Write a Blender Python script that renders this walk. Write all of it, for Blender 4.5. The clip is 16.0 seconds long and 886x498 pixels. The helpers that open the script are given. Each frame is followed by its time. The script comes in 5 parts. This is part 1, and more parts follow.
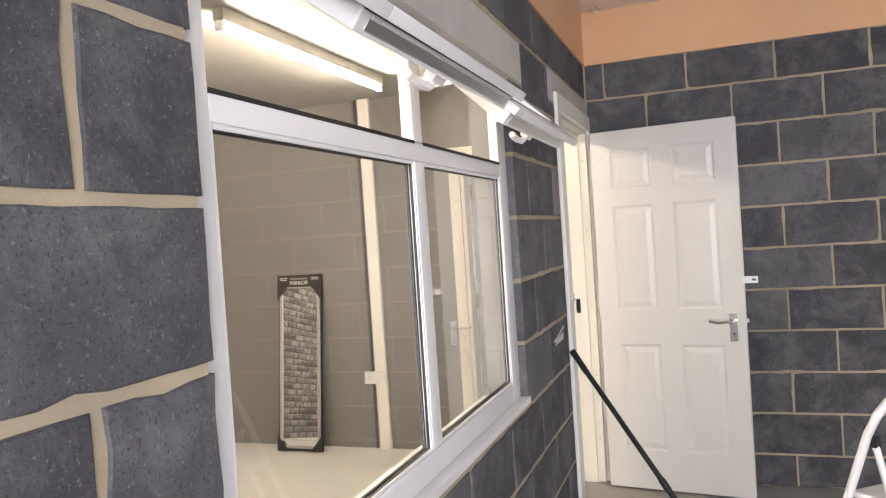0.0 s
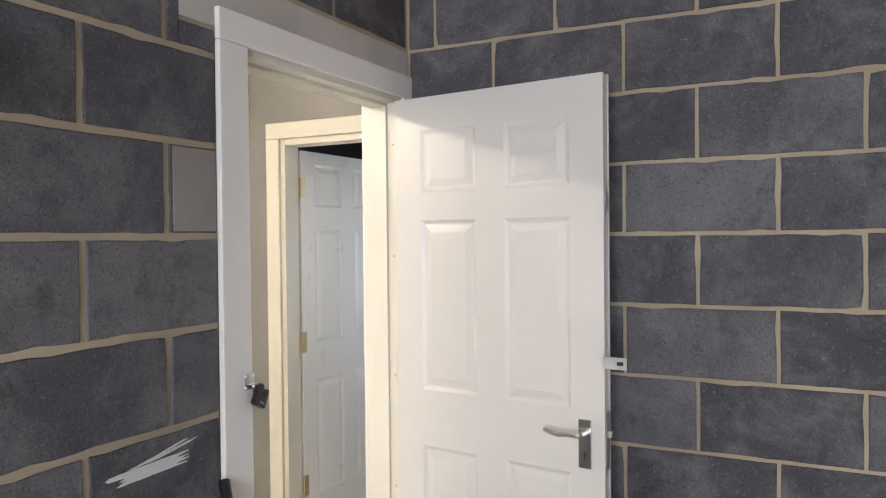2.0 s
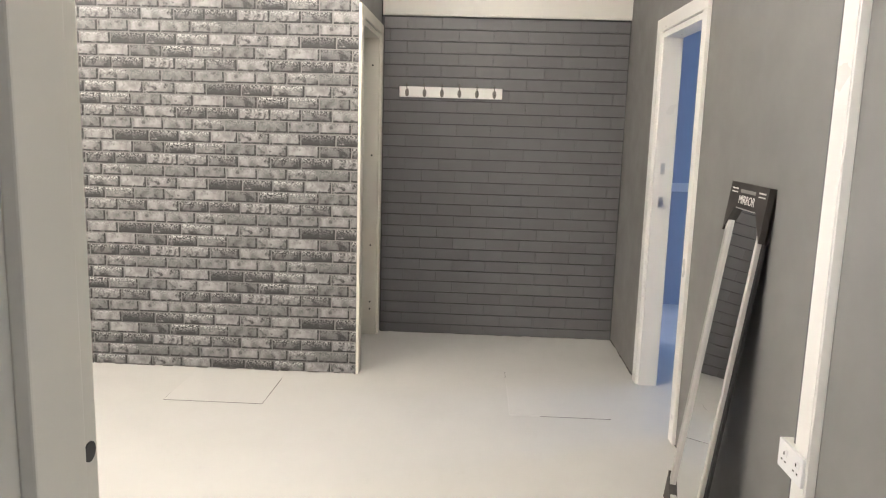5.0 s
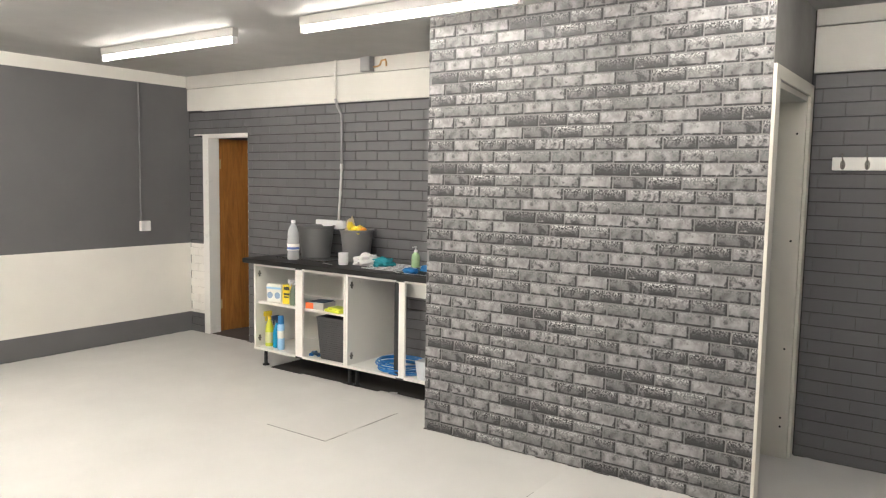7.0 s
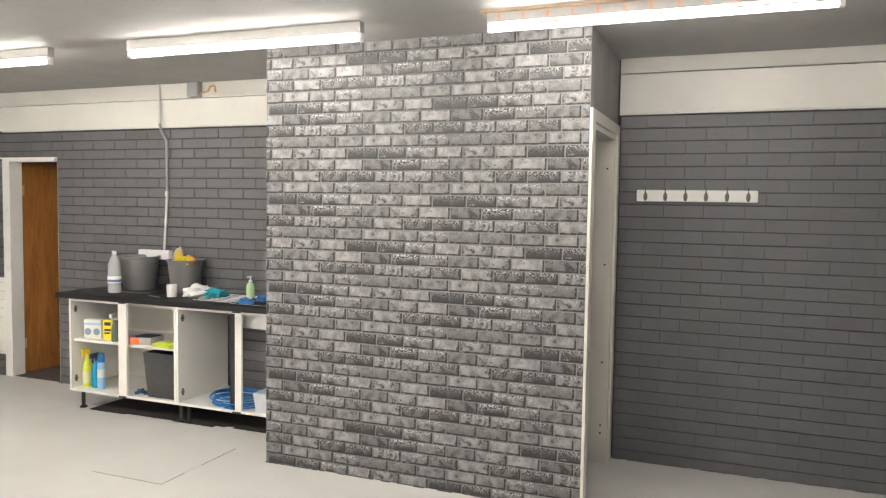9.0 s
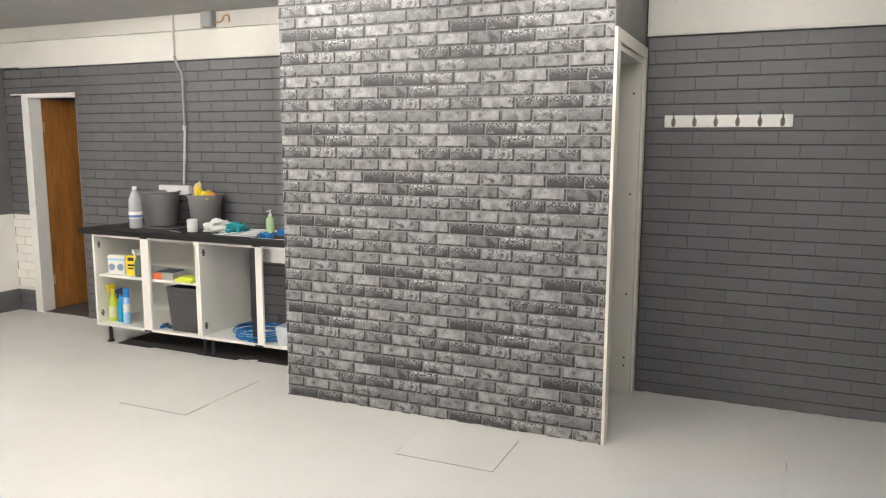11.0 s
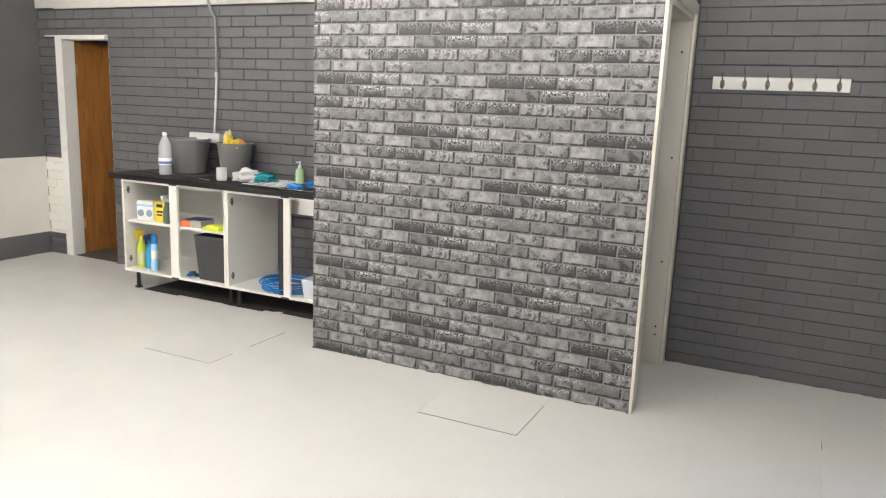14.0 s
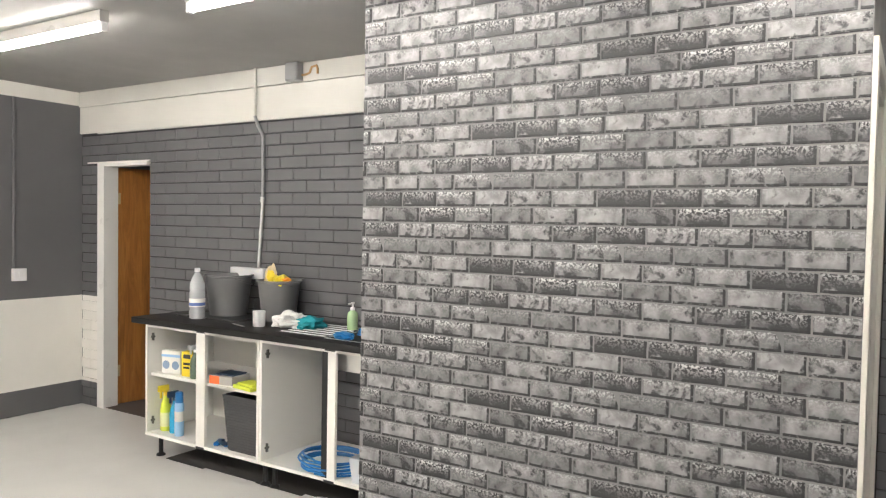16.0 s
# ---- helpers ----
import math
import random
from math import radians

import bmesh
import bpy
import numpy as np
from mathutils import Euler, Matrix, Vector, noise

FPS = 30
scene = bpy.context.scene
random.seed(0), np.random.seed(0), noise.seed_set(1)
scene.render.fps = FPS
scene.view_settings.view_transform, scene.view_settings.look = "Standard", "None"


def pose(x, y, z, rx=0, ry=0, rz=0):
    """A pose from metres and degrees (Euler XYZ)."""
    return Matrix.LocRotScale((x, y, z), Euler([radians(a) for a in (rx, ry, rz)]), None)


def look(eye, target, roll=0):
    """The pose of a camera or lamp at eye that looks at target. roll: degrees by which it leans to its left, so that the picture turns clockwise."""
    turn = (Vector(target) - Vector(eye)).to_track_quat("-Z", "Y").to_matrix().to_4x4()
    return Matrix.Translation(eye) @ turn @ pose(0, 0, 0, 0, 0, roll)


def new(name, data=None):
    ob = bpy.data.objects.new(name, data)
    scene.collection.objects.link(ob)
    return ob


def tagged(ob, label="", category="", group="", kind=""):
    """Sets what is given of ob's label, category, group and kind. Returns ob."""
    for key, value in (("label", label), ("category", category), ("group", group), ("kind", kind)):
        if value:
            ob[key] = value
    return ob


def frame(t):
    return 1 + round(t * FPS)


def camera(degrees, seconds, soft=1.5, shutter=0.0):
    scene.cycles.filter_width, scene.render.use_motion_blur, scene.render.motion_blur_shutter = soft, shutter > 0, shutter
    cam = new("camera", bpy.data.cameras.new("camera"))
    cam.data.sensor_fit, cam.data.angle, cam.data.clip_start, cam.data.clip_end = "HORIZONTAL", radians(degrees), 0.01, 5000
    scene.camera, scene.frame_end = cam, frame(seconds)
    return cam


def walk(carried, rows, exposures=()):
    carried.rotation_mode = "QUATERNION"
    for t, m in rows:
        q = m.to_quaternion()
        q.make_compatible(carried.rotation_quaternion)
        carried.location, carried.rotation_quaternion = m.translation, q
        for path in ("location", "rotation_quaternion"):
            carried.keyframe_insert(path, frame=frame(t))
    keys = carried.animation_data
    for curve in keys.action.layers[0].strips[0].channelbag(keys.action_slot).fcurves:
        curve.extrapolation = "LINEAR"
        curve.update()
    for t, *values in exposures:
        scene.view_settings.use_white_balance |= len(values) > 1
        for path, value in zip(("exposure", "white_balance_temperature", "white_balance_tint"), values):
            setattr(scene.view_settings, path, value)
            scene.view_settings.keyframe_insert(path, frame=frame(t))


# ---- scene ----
cam = camera(61.3, 16.0, soft=1.2)
PATH = [
    (0, (-0.036, 0.366, 1.481), (-0.713, 2.248, 1.443), -3.79),
    (0.5, (0.097, 0.897, 1.474), (-0.625, 2.762, 1.457), -2.22),
    (1, (0.266, 1.387, 1.484), (-0.435, 3.260, 1.448), -2.76),
    (1.5, (0.488, 1.892, 1.488), (-0.291, 3.733, 1.445), -1.13),
    (2, (0.680, 2.359, 1.517), (-0.231, 4.139, 1.485), -0.57),
    (2.5, (0.937, 2.824, 1.477), (-0.229, 4.449, 1.471), 0.00),
    (3, (0.971, 3.298, 1.423), (-0.476, 4.676, 1.326), 0.55),
    (3.5, (0.787, 3.629, 1.445), (-1.003, 4.508, 1.291), 2.60),
    (4, (0.506, 3.932, 1.436), (-1.443, 4.303, 1.186), 3.10),
    (4.5, (0.089, 4.097, 1.423), (-1.874, 4.340, 1.126), 1.90),
    (5, (-0.264, 4.195, 1.426), (-2.235, 4.113, 1.101), 1.69),
    (5.2, (-0.389, 4.211, 1.438), (-2.344, 3.943, 1.112), 2.15),
    (7.3, (-0.793, 4.309, 1.558), (-2.407, 3.140, 1.381), 0.82),
    (7.5, (-0.798, 4.298, 1.586), (-2.518, 3.286, 1.451), 1.38),
    (8, (-0.733, 4.268, 1.606), (-2.565, 3.466, 1.582), 2.49),
    (8.5, (-0.624, 4.237, 1.594), (-2.477, 3.487, 1.544), 1.78),
    (9, (-0.631, 4.235, 1.572), (-2.490, 3.507, 1.452), 0.88),
    (9.5, (-0.701, 4.226, 1.582), (-2.560, 3.520, 1.375), 0.41),
    (11.8, (-0.764, 4.258, 1.488), (-2.527, 3.375, 1.154), -0.63),
    (12, (-0.775, 4.255, 1.484), (-2.513, 3.321, 1.158), -1.19),
    (12.5, (-0.752, 4.280, 1.484), (-2.424, 3.230, 1.165), -2.57),
    (13, (-0.748, 4.282, 1.511), (-2.382, 3.169, 1.207), -1.30),
    (13.5, (-0.767, 4.234, 1.499), (-2.461, 3.223, 1.174), 1.02),
    (14, (-0.820, 4.193, 1.479), (-2.590, 3.344, 1.094), 2.22),
    (14.5, (-0.831, 4.258, 1.484), (-2.584, 3.359, 1.141), 0.93),
    (15, (-0.919, 4.139, 1.494), (-2.602, 3.074, 1.315), 1.06),
    (15.5, (-1.423, 3.829, 1.501), (-3.152, 2.825, 1.430), 3.23),
    (16, (-1.835, 3.669, 1.489), (-3.523, 2.598, 1.420), 1.01),
]
EXPOSURES = [(0.0, 0.92, 6600, 14), (1.0, 0.92, 6350, 13), (2.5, 0.93, 6350, 13), (3.5, 0.90, 6300, 13), (4.5, 0.95, 6000, 13), (5.0, 1.05, 5800, 13), (7.3, 0.85, 5600, 12), (9.7, 0.85, 5600, 12), (11.8, 0.93, 5450, 12), (14.5, 0.98, 5450, 12), (16.0, 0.92, 5500, 12)]
walk(cam, [(t, look(eye, target, roll)) for t, eye, target, roll in PATH], EXPOSURES)

# ---- world, lamps ----
world = bpy.data.worlds.new("sky")
scene.world = world
world.use_nodes = True
sky = world.node_tree.nodes.new("ShaderNodeTexSky")
sky.sky_type = "NISHITA"
sky.sun_disc = False
sky.sun_elevation, sky.sun_rotation = radians(40), radians(200)
world.node_tree.links.new(sky.outputs[0], world.node_tree.nodes["Background"].inputs[0])
world.node_tree.nodes["Background"].inputs[1].default_value = 0.1


def area(name, eye, target, sx, sy, power, colour):
    d = bpy.data.lights.new(name, "AREA")
    d.shape, d.size, d.size_y, d.energy, d.color = "RECTANGLE", sx, sy, power, colour
    ob = new(name, d)
    ob.matrix_world = look(eye, target)
    return ob


TUBE_GLOW, TUBE_GLOW_MID, TUBE_GLOW_FAR, TUBE_GLOW_DIM = 190.0, 95.0, 38.0, 28.0
# daylight through the open garage doorway behind the start, and through the far room's window
area("daylight_doorway", (1.7, -3.25, 1.25), (-0.3, 2.6, 1.2), 1.7, 2.2, 130, (0.93, 0.95, 1.0))
# fill lamp added in the unlit room to brighten door_2's leaf
area("leaf_fill_side_room", (-0.345, 6.25, 1.45), (-1.6, 5.9, 1.1), 0.66, 0.86, 4.0, (0.86, 0.93, 1.0))
area("daylight_far_window", (-5.1, 8.5, 1.8), (-6.1, 6.5, 0.6), 0.8, 1.0, 29, (0.50, 0.67, 1.0))


# ---- material tools ----
def mat(name, colour, rough=0.6, metal=0.0, spec=0.5):
    m = bpy.data.materials.new(name)
    m.use_nodes = True
    b = m.node_tree.nodes["Principled BSDF"]
    b.inputs["Base Color"].default_value = (*colour, 1)
    b.inputs["Roughness"].default_value = rough
    b.inputs["Metallic"].default_value = metal
    b.inputs["Specular IOR Level"].default_value = spec
    return m


def nd(m, kind, **sockets):
    n = m.node_tree.nodes.new(kind)
    for k, v in sockets.items():
        n.inputs[k.replace("_", " ")].default_value = v
    return n


def ln(m, a, b):
    m.node_tree.links.new(a, b)


def coords(m, per_object=True):
    """Object coordinates, shifted for each object so that no two pieces share their grain."""
    tc = nd(m, "ShaderNodeTexCoord")
    if not per_object:
        return tc.outputs["Object"]
    oi = nd(m, "ShaderNodeObjectInfo")
    mul = m.node_tree.nodes.new("ShaderNodeVectorMath")
    mul.operation = "MULTIPLY_ADD"
    cx = nd(m, "ShaderNodeCombineXYZ")
    for k in range(3):
        ln(m, oi.outputs["Random"], cx.inputs[k])
    ln(m, cx.outputs[0], mul.inputs[0])
    mul.inputs[1].default_value = (37.0, 53.0, 71.0)
    ln(m, tc.outputs["Object"], mul.inputs[2])
    return mul.outputs[0]


def ramp(m, fac, stops):
    r = nd(m, "ShaderNodeValToRGB")
    e = r.color_ramp.elements
    while len(e) < len(stops):
        e.new(0.5)
    for el, (p, c) in zip(e, stops):
        el.position = p
        el.color = (*c, 1) if isinstance(c, tuple) else (c, c, c, 1)
    ln(m, fac, r.inputs[0])
    return r.outputs[0]


def mix(m, fac, a, b, mode="MIX"):
    x = nd(m, "ShaderNodeMix")
    x.data_type, x.blend_type = "RGBA", mode
    for s, v in ((x.inputs[0], fac), (x.inputs[6], a), (x.inputs[7], b)):
        if isinstance(v, (int, float)):
            s.default_value = v
        elif isinstance(v, tuple):
            s.default_value = (*v, 1)
        else:
            ln(m, v, s)
    return x.outputs[2]


def noise_tex(m, vec, scale, detail=4.0, rough=0.55, dist=0.0):
    n = nd(m, "ShaderNodeTexNoise", Scale=scale, Detail=detail, Roughness=rough, Distortion=dist)
    ln(m, vec, n.inputs["Vector"])
    return n.outputs["Fac"]


def bump(m, height, strength=0.3, distance=0.002):
    b = nd(m, "ShaderNodeBump", Strength=strength, Distance=distance)
    ln(m, height, b.inputs["Height"])
    ln(m, b.outputs[0], m.node_tree.nodes["Principled BSDF"].inputs["Normal"])


def base(m, col):
    ln(m, col, m.node_tree.nodes["Principled BSDF"].inputs["Base Color"])


def rough_of(m, col):
    ln(m, col, m.node_tree.nodes["Principled BSDF"].inputs["Roughness"])


def paint(name, colour, rough=0.5, grain=180.0, spread=0.06, relief=0.12, per_object=False, sheen=0.08):
    """Painted surface: faint blotches, roller stipple and scuffs."""
    m = mat(name, colour, rough)
    v = coords(m, per_object)
    big, fine = noise_tex(m, v, 1.7, 5), noise_tex(m, v, grain, 2)
    lo = tuple(c * (1 - spread) for c in colour)
    hi = tuple(min(1.0, c * (1 + spread)) for c in colour)
    base(m, ramp(m, big, [(0.3, lo), (0.7, hi)]))
    rough_of(m, ramp(m, noise_tex(m, v, 5, 3), [(0.3, max(0.05, rough - sheen)), (0.7, min(1.0, rough + sheen))]))
    bump(m, fine, relief, 0.001)
    return m


# ---- materials ----
M_BLOCK = mat("dark_dense_concrete_block", (0.06, 0.06, 0.07), 0.85)
_v = coords(M_BLOCK)
_oi = nd(M_BLOCK, "ShaderNodeObjectInfo")
_tone = ramp(M_BLOCK, _oi.outputs["Random"], [(0.0, (0.054, 0.054, 0.063)), (0.5, (0.070, 0.070, 0.081)), (0.84, (0.084, 0.084, 0.095)), (0.94, (0.125, 0.125, 0.134)), (1.0, (0.18, 0.18, 0.184))])
_blot = mix(M_BLOCK, ramp(M_BLOCK, noise_tex(M_BLOCK, _v, 5, 8, 0.70, 0.4), [(0.44, 0.0), (0.70, 0.85)]), _tone, (0.185, 0.184, 0.190))
_dirt = mix(M_BLOCK, ramp(M_BLOCK, noise_tex(M_BLOCK, _v, 11, 6, 0.7), [(0.52, 0.0), (0.70, 0.55)]), _blot, (0.034, 0.034, 0.040))
_speck = mix(M_BLOCK, ramp(M_BLOCK, noise_tex(M_BLOCK, _v, 110, 5, 0.78), [(0.58, 0.0), (0.68, 0.6)]), _dirt, (0.30, 0.30, 0.295))
base(M_BLOCK, mix(M_BLOCK, ramp(M_BLOCK, noise_tex(M_BLOCK, _v, 170, 3, 0.8), [(0.57, 0.0), (0.64, 0.75)]), _speck, (0.022, 0.022, 0.026)))
bump(M_BLOCK, noise_tex(M_BLOCK, _v, 90, 7, 0.75), 0.8, 0.003)

M_MORTAR = paint("sandy_mortar", (0.38, 0.32, 0.23), 0.9, 220, 0.28, 0.8)
M_LINTEL = paint("pale_concrete_lintel", (0.50, 0.48, 0.45), 0.85, 150, 0.22, 0.5)
M_BOUNCE = paint("pale_bounce_wall", (0.80, 0.79, 0.77), 0.8, 120, 0.08, 0.3)
M_PEACH = paint("peach_plasterboard_edge", (0.72, 0.43, 0.24), 0.7, 90, 0.05)
M_FOIL = mat("silver_foil_insulation", (0.80, 0.81, 0.83), 0.35, 0.4)
bump(M_FOIL, noise_tex(M_FOIL, coords(M_FOIL, False), 9, 5, 0.6), 0.8, 0.02)
M_UPVC = paint("white_upvc", (0.76, 0.76, 0.77), 0.34, 60, 0.01, 0.02, False, 0.01)
M_GASKET = mat("black_rubber_gasket", (0.015, 0.015, 0.016), 0.6)
M_WHITE = paint("white_gloss_paint", (0.78, 0.77, 0.74), 0.34, 90, 0.03, 0.05)
M_CREAM = paint("cream_painted_timber", (0.66, 0.64, 0.57), 0.42, 90, 0.04, 0.08)
M_PLASTER = paint("mid_grey_plaster_paint", (0.20, 0.196, 0.19), 0.5, 150, 0.05, 0.15)
M_GREY = paint("dark_grey_wall_paint", (0.132, 0.131, 0.134), 0.55, 150, 0.06, 0.2)
M_GREYBRICK = paint("dark_grey_painted_brick", (0.118, 0.117, 0.121), 0.5, 140, 0.10, 0.35, True)
M_GREYBRICK_REST = paint("dark_grey_painted_brick_rest", (0.118, 0.117, 0.121), 0.5, 140, 0.10, 0.35)
# darker than the brick paint, to carry the shadow in the grooves
M_GROOVE = mat("shadow_dark_brick_joint", (0.042, 0.042, 0.045), 0.8)
M_FASCIA = paint("cream_white_board_paint", (0.62, 0.605, 0.565), 0.5, 120, 0.05, 0.15)
# near-black colour keeps the room beyond door_2 dark
M_NIGHT = paint("near_black_room_colour", (0.022, 0.022, 0.024), 0.7, 120, 0.1, 0.2)
M_WHITEBRICK = paint("white_painted_brick", (0.80, 0.78, 0.735), 0.5, 140, 0.05, 0.35, True)
M_WHITEWALL = paint("white_wall_paint", (0.82, 0.80, 0.75), 0.5, 120, 0.04, 0.15)
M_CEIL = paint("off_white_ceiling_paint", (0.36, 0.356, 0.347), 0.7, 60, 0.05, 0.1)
M_BLUE = paint("pale_blue_room_paint", (0.42, 0.46, 0.53), 0.55, 120, 0.05, 0.1)

M_FLOOR = mat("pale_grey_floor_paint", (0.68, 0.66, 0.62), 0.35)
_v = coords(M_FLOOR, False)
_a = ramp(M_FLOOR, noise_tex(M_FLOOR, _v, 0.9, 6, 0.6), [(0.3, (0.62, 0.61, 0.585)), (0.7, (0.70, 0.69, 0.665))])
_b = mix(M_FLOOR, ramp(M_FLOOR, noise_tex(M_FLOOR, _v, 14, 5, 0.7), [(0.62, 0.0), (0.80, 0.22)]), _a, (0.46, 0.44, 0.40))
base(M_FLOOR, _b)
rough_of(M_FLOOR, ramp(M_FLOOR, noise_tex(M_FLOOR, _v, 4, 5), [(0.3, 0.28), (0.7, 0.5)]))
bump(M_FLOOR, noise_tex(M_FLOOR, _v, 26, 6, 0.65), 0.18, 0.004)

M_CONCRETE = paint("bare_concrete_floor", (0.30, 0.29, 0.27), 0.8, 60, 0.15, 0.4)

def wallpaper(name):
    """Printed, embossed brick paper. The layer "print" holds tone and stain of the printed brick, "wear" its chalky wear and its darker end, "grain" its place on the roll."""
    m = mat(name, (0.2, 0.2, 0.2), 0.44)

    def layer(key):
        sep = nd(m, "ShaderNodeSeparateXYZ")
        u = nd(m, "ShaderNodeUVMap")
        u.uv_map = key
        ln(m, u.outputs[0], sep.inputs[0])
        return u.outputs[0], sep.outputs[0], sep.outputs[1]

    def maths(op, a, b):
        n = nd(m, "ShaderNodeMath")
        n.operation, n.use_clamp = op, True
        for k, v in enumerate((a, b)):
            if isinstance(v, (int, float)):
                n.inputs[k].default_value = v
            else:
                ln(m, v, n.inputs[k])
        return n.outputs[0]

    v, _gx, _gy = layer("grain")
    _uv, bx, bz = layer("UVMap")
    _p, tone, stain = layer("print")
    _w, worn, end = layer("wear")
    up = nd(m, "ShaderNodeMapping", Scale=(1.0, 0.8, 1.0))
    ln(m, v, up.inputs[0])
    c = ramp(m, tone, [(0.0, (0.066, 0.065, 0.067)), (0.35, (0.110, 0.108, 0.111)), (0.7, (0.176, 0.173, 0.175)), (1.0, (0.252, 0.249, 0.250))])
    c = mix(m, 1.0, c, ramp(m, noise_tex(m, up.outputs[0], 19, 2, 0.5, 0.2), [(0.34, 0.62), (0.64, 1.34)]), "MULTIPLY")
    c = mix(m, maths("MULTIPLY", ramp(m, bx, [(0.50, 0.0), (0.95, 1.0)]), end), c, (0.075, 0.073, 0.076))
    edge = mix(m, 1.0, ramp(m, bx, [(0.0, 1.0), (0.09, 0.0), (0.90, 0.0), (1.0, 1.0)]), ramp(m, bz, [(0.0, 1.0), (0.25, 0.0), (0.86, 0.0), (1.0, 0.8)]), "LIGHTEN")
    c = mix(m, maths("MULTIPLY", edge, ramp(m, noise_tex(m, v, 38, 3, 0.6), [(0.40, 0.0), (0.60, 0.62)])), c, (0.085, 0.083, 0.086))
    smoke = noise_tex(m, up.outputs[0], 24, 4, 0.55, 0.35)
    amount = maths("ADD", smoke, maths("MULTIPLY", stain, 0.42))
    c = mix(m, ramp(m, amount, [(0.615, 0.0), (0.715, 0.93)]), c, (0.022, 0.021, 0.023))
    top = ramp(m, bz, [(0.25, 0.0), (0.70, 0.5), (0.88, 1.0)])
    chalk = maths("MULTIPLY", maths("MULTIPLY", ramp(m, noise_tex(m, v, 105, 4, 0.66, 0.3), [(0.49, 0.0), (0.54, 1.0)]), top), worn)
    c = mix(m, chalk, c, (0.56, 0.555, 0.548))
    ragged = ramp(m, noise_tex(m, v, 60, 3, 0.6), [(0.36, 0.15), (0.46, 1.0)])
    rim = mix(m, 1.0, ramp(m, bz, [(0.0, 1.0), (0.13, 1.0), (0.17, 0.0)]), ramp(m, bx, [(0.940, 0.0), (0.953, 1.0)]), "LIGHTEN")
    base(m, mix(m, mix(m, 1.0, rim, ragged, "MULTIPLY"), c, (0.016, 0.016, 0.017)))
    bump(m, noise_tex(m, v, 70, 5, 0.7), 0.6, 0.003)
    return m


M_PAPER = wallpaper("brick_wallpaper")
M_PAPERJOINT = paint("brick_wallpaper_joint", (0.168, 0.165, 0.166), 0.6, 80, 0.25, 0.3)

M_GLASS = mat("window_glass", (1, 1, 1), 0.0)
M_GLASS.node_tree.nodes["Principled BSDF"].inputs["Transmission Weight"].default_value = 1.0
M_GLASS.node_tree.nodes["Principled BSDF"].inputs["IOR"].default_value = 1.3
M_MIRROR = mat("mirror_silver", (0.86, 0.87, 0.87), 0.02, 1.0)
M_CHROME = mat("brushed_chrome", (0.62, 0.61, 0.59), 0.25, 1.0)
M_BRASS = mat("dull_brass", (0.55, 0.45, 0.27), 0.4, 1.0)
M_STEEL = mat("galvanised_steel", (0.68, 0.68, 0.67), 0.38, 1.0)
M_BLACK = mat("black_plastic", (0.014, 0.014, 0.015), 0.45)
M_CARD = paint("dark_printed_card", (0.03, 0.025, 0.022), 0.5, 100, 0.1)
M_PRINT = mat("white_print", (0.75, 0.74, 0.7), 0.6)
# tubes are alike; glow set one by one to balance brightness
M_TUBE, M_TUBE_MID, M_TUBE_DIM = mat("lit_fluorescent_tube", (0.9, 0.9, 0.9), 0.4), mat("lit_mid_glow_fluorescent_tube", (0.9, 0.9, 0.9), 0.4), mat("lit_dim_fluorescent_tube", (0.9, 0.9, 0.9), 0.4)
M_TUBE_FAR = mat("lit_far_fluorescent_tube", (0.9, 0.9, 0.9), 0.4)
for _m, _s in ((M_TUBE, TUBE_GLOW), (M_TUBE_FAR, TUBE_GLOW_FAR), (M_TUBE_MID, TUBE_GLOW_MID), (M_TUBE_DIM, TUBE_GLOW_DIM)):
    _b = _m.node_tree.nodes["Principled BSDF"]
    _b.inputs["Emission Color"].default_value = (1.0, 0.86, 0.66, 1)
    _b.inputs["Emission Strength"].default_value = _s
M_BATTEN = paint("white_enamelled_batten", (0.40, 0.39, 0.37), 0.35, 80, 0.02, 0.02)


# ---- mesh tools ----
def box(bm, x0, x1, y0, y1, z0, z1, bev=0.0):
    m = Matrix.Translation(((x0 + x1) / 2, (y0 + y1) / 2, (z0 + z1) / 2)) @ Matrix.Diagonal((abs(x1 - x0), abs(y1 - y0), abs(z1 - z0), 1))
    made = bmesh.ops.create_cube(bm, size=1, matrix=m)["verts"]
    if bev:
        edges = list({e for v in made for e in v.link_edges})
        bmesh.ops.bevel(bm, geom=edges, offset=bev, segments=2, profile=0.6, affect="EDGES")
    return bm


def rod(bm, a, b, r0, r1=None, seg=12):
    """A round bar from a to b, with radius r0 at a and r1 at b."""
    a, b = Vector(a), Vector(b)
    m = Matrix.Translation((a + b) / 2) @ (b - a).to_track_quat("Z", "Y").to_matrix().to_4x4()
    bmesh.ops.create_cone(bm, cap_ends=True, segments=seg, radius1=r0, radius2=r0 if r1 is None else r1, depth=(b - a).length, matrix=m)
    return bm


def lathe(bm, profile, centre=(0, 0, 0), seg=24):
    """A turned shape from (radius, height) pairs, about the upright axis through centre."""
    rings = []
    for r, z in profile:
        rings.append([bm.verts.new((centre[0] + r * math.cos(2 * math.pi * k / seg), centre[1] + r * math.sin(2 * math.pi * k / seg), centre[2] + z)) for k in range(seg)])
    for lo, hi in zip(rings, rings[1:]):
        for k in range(seg):
            bm.faces.new((lo[k], lo[(k + 1) % seg], hi[(k + 1) % seg], hi[k]))
    if profile[0][0] > 1e-4:
        bm.faces.new(rings[0][::-1])
    if profile[-1][0] > 1e-4:
        bm.faces.new(rings[-1])
    return bm


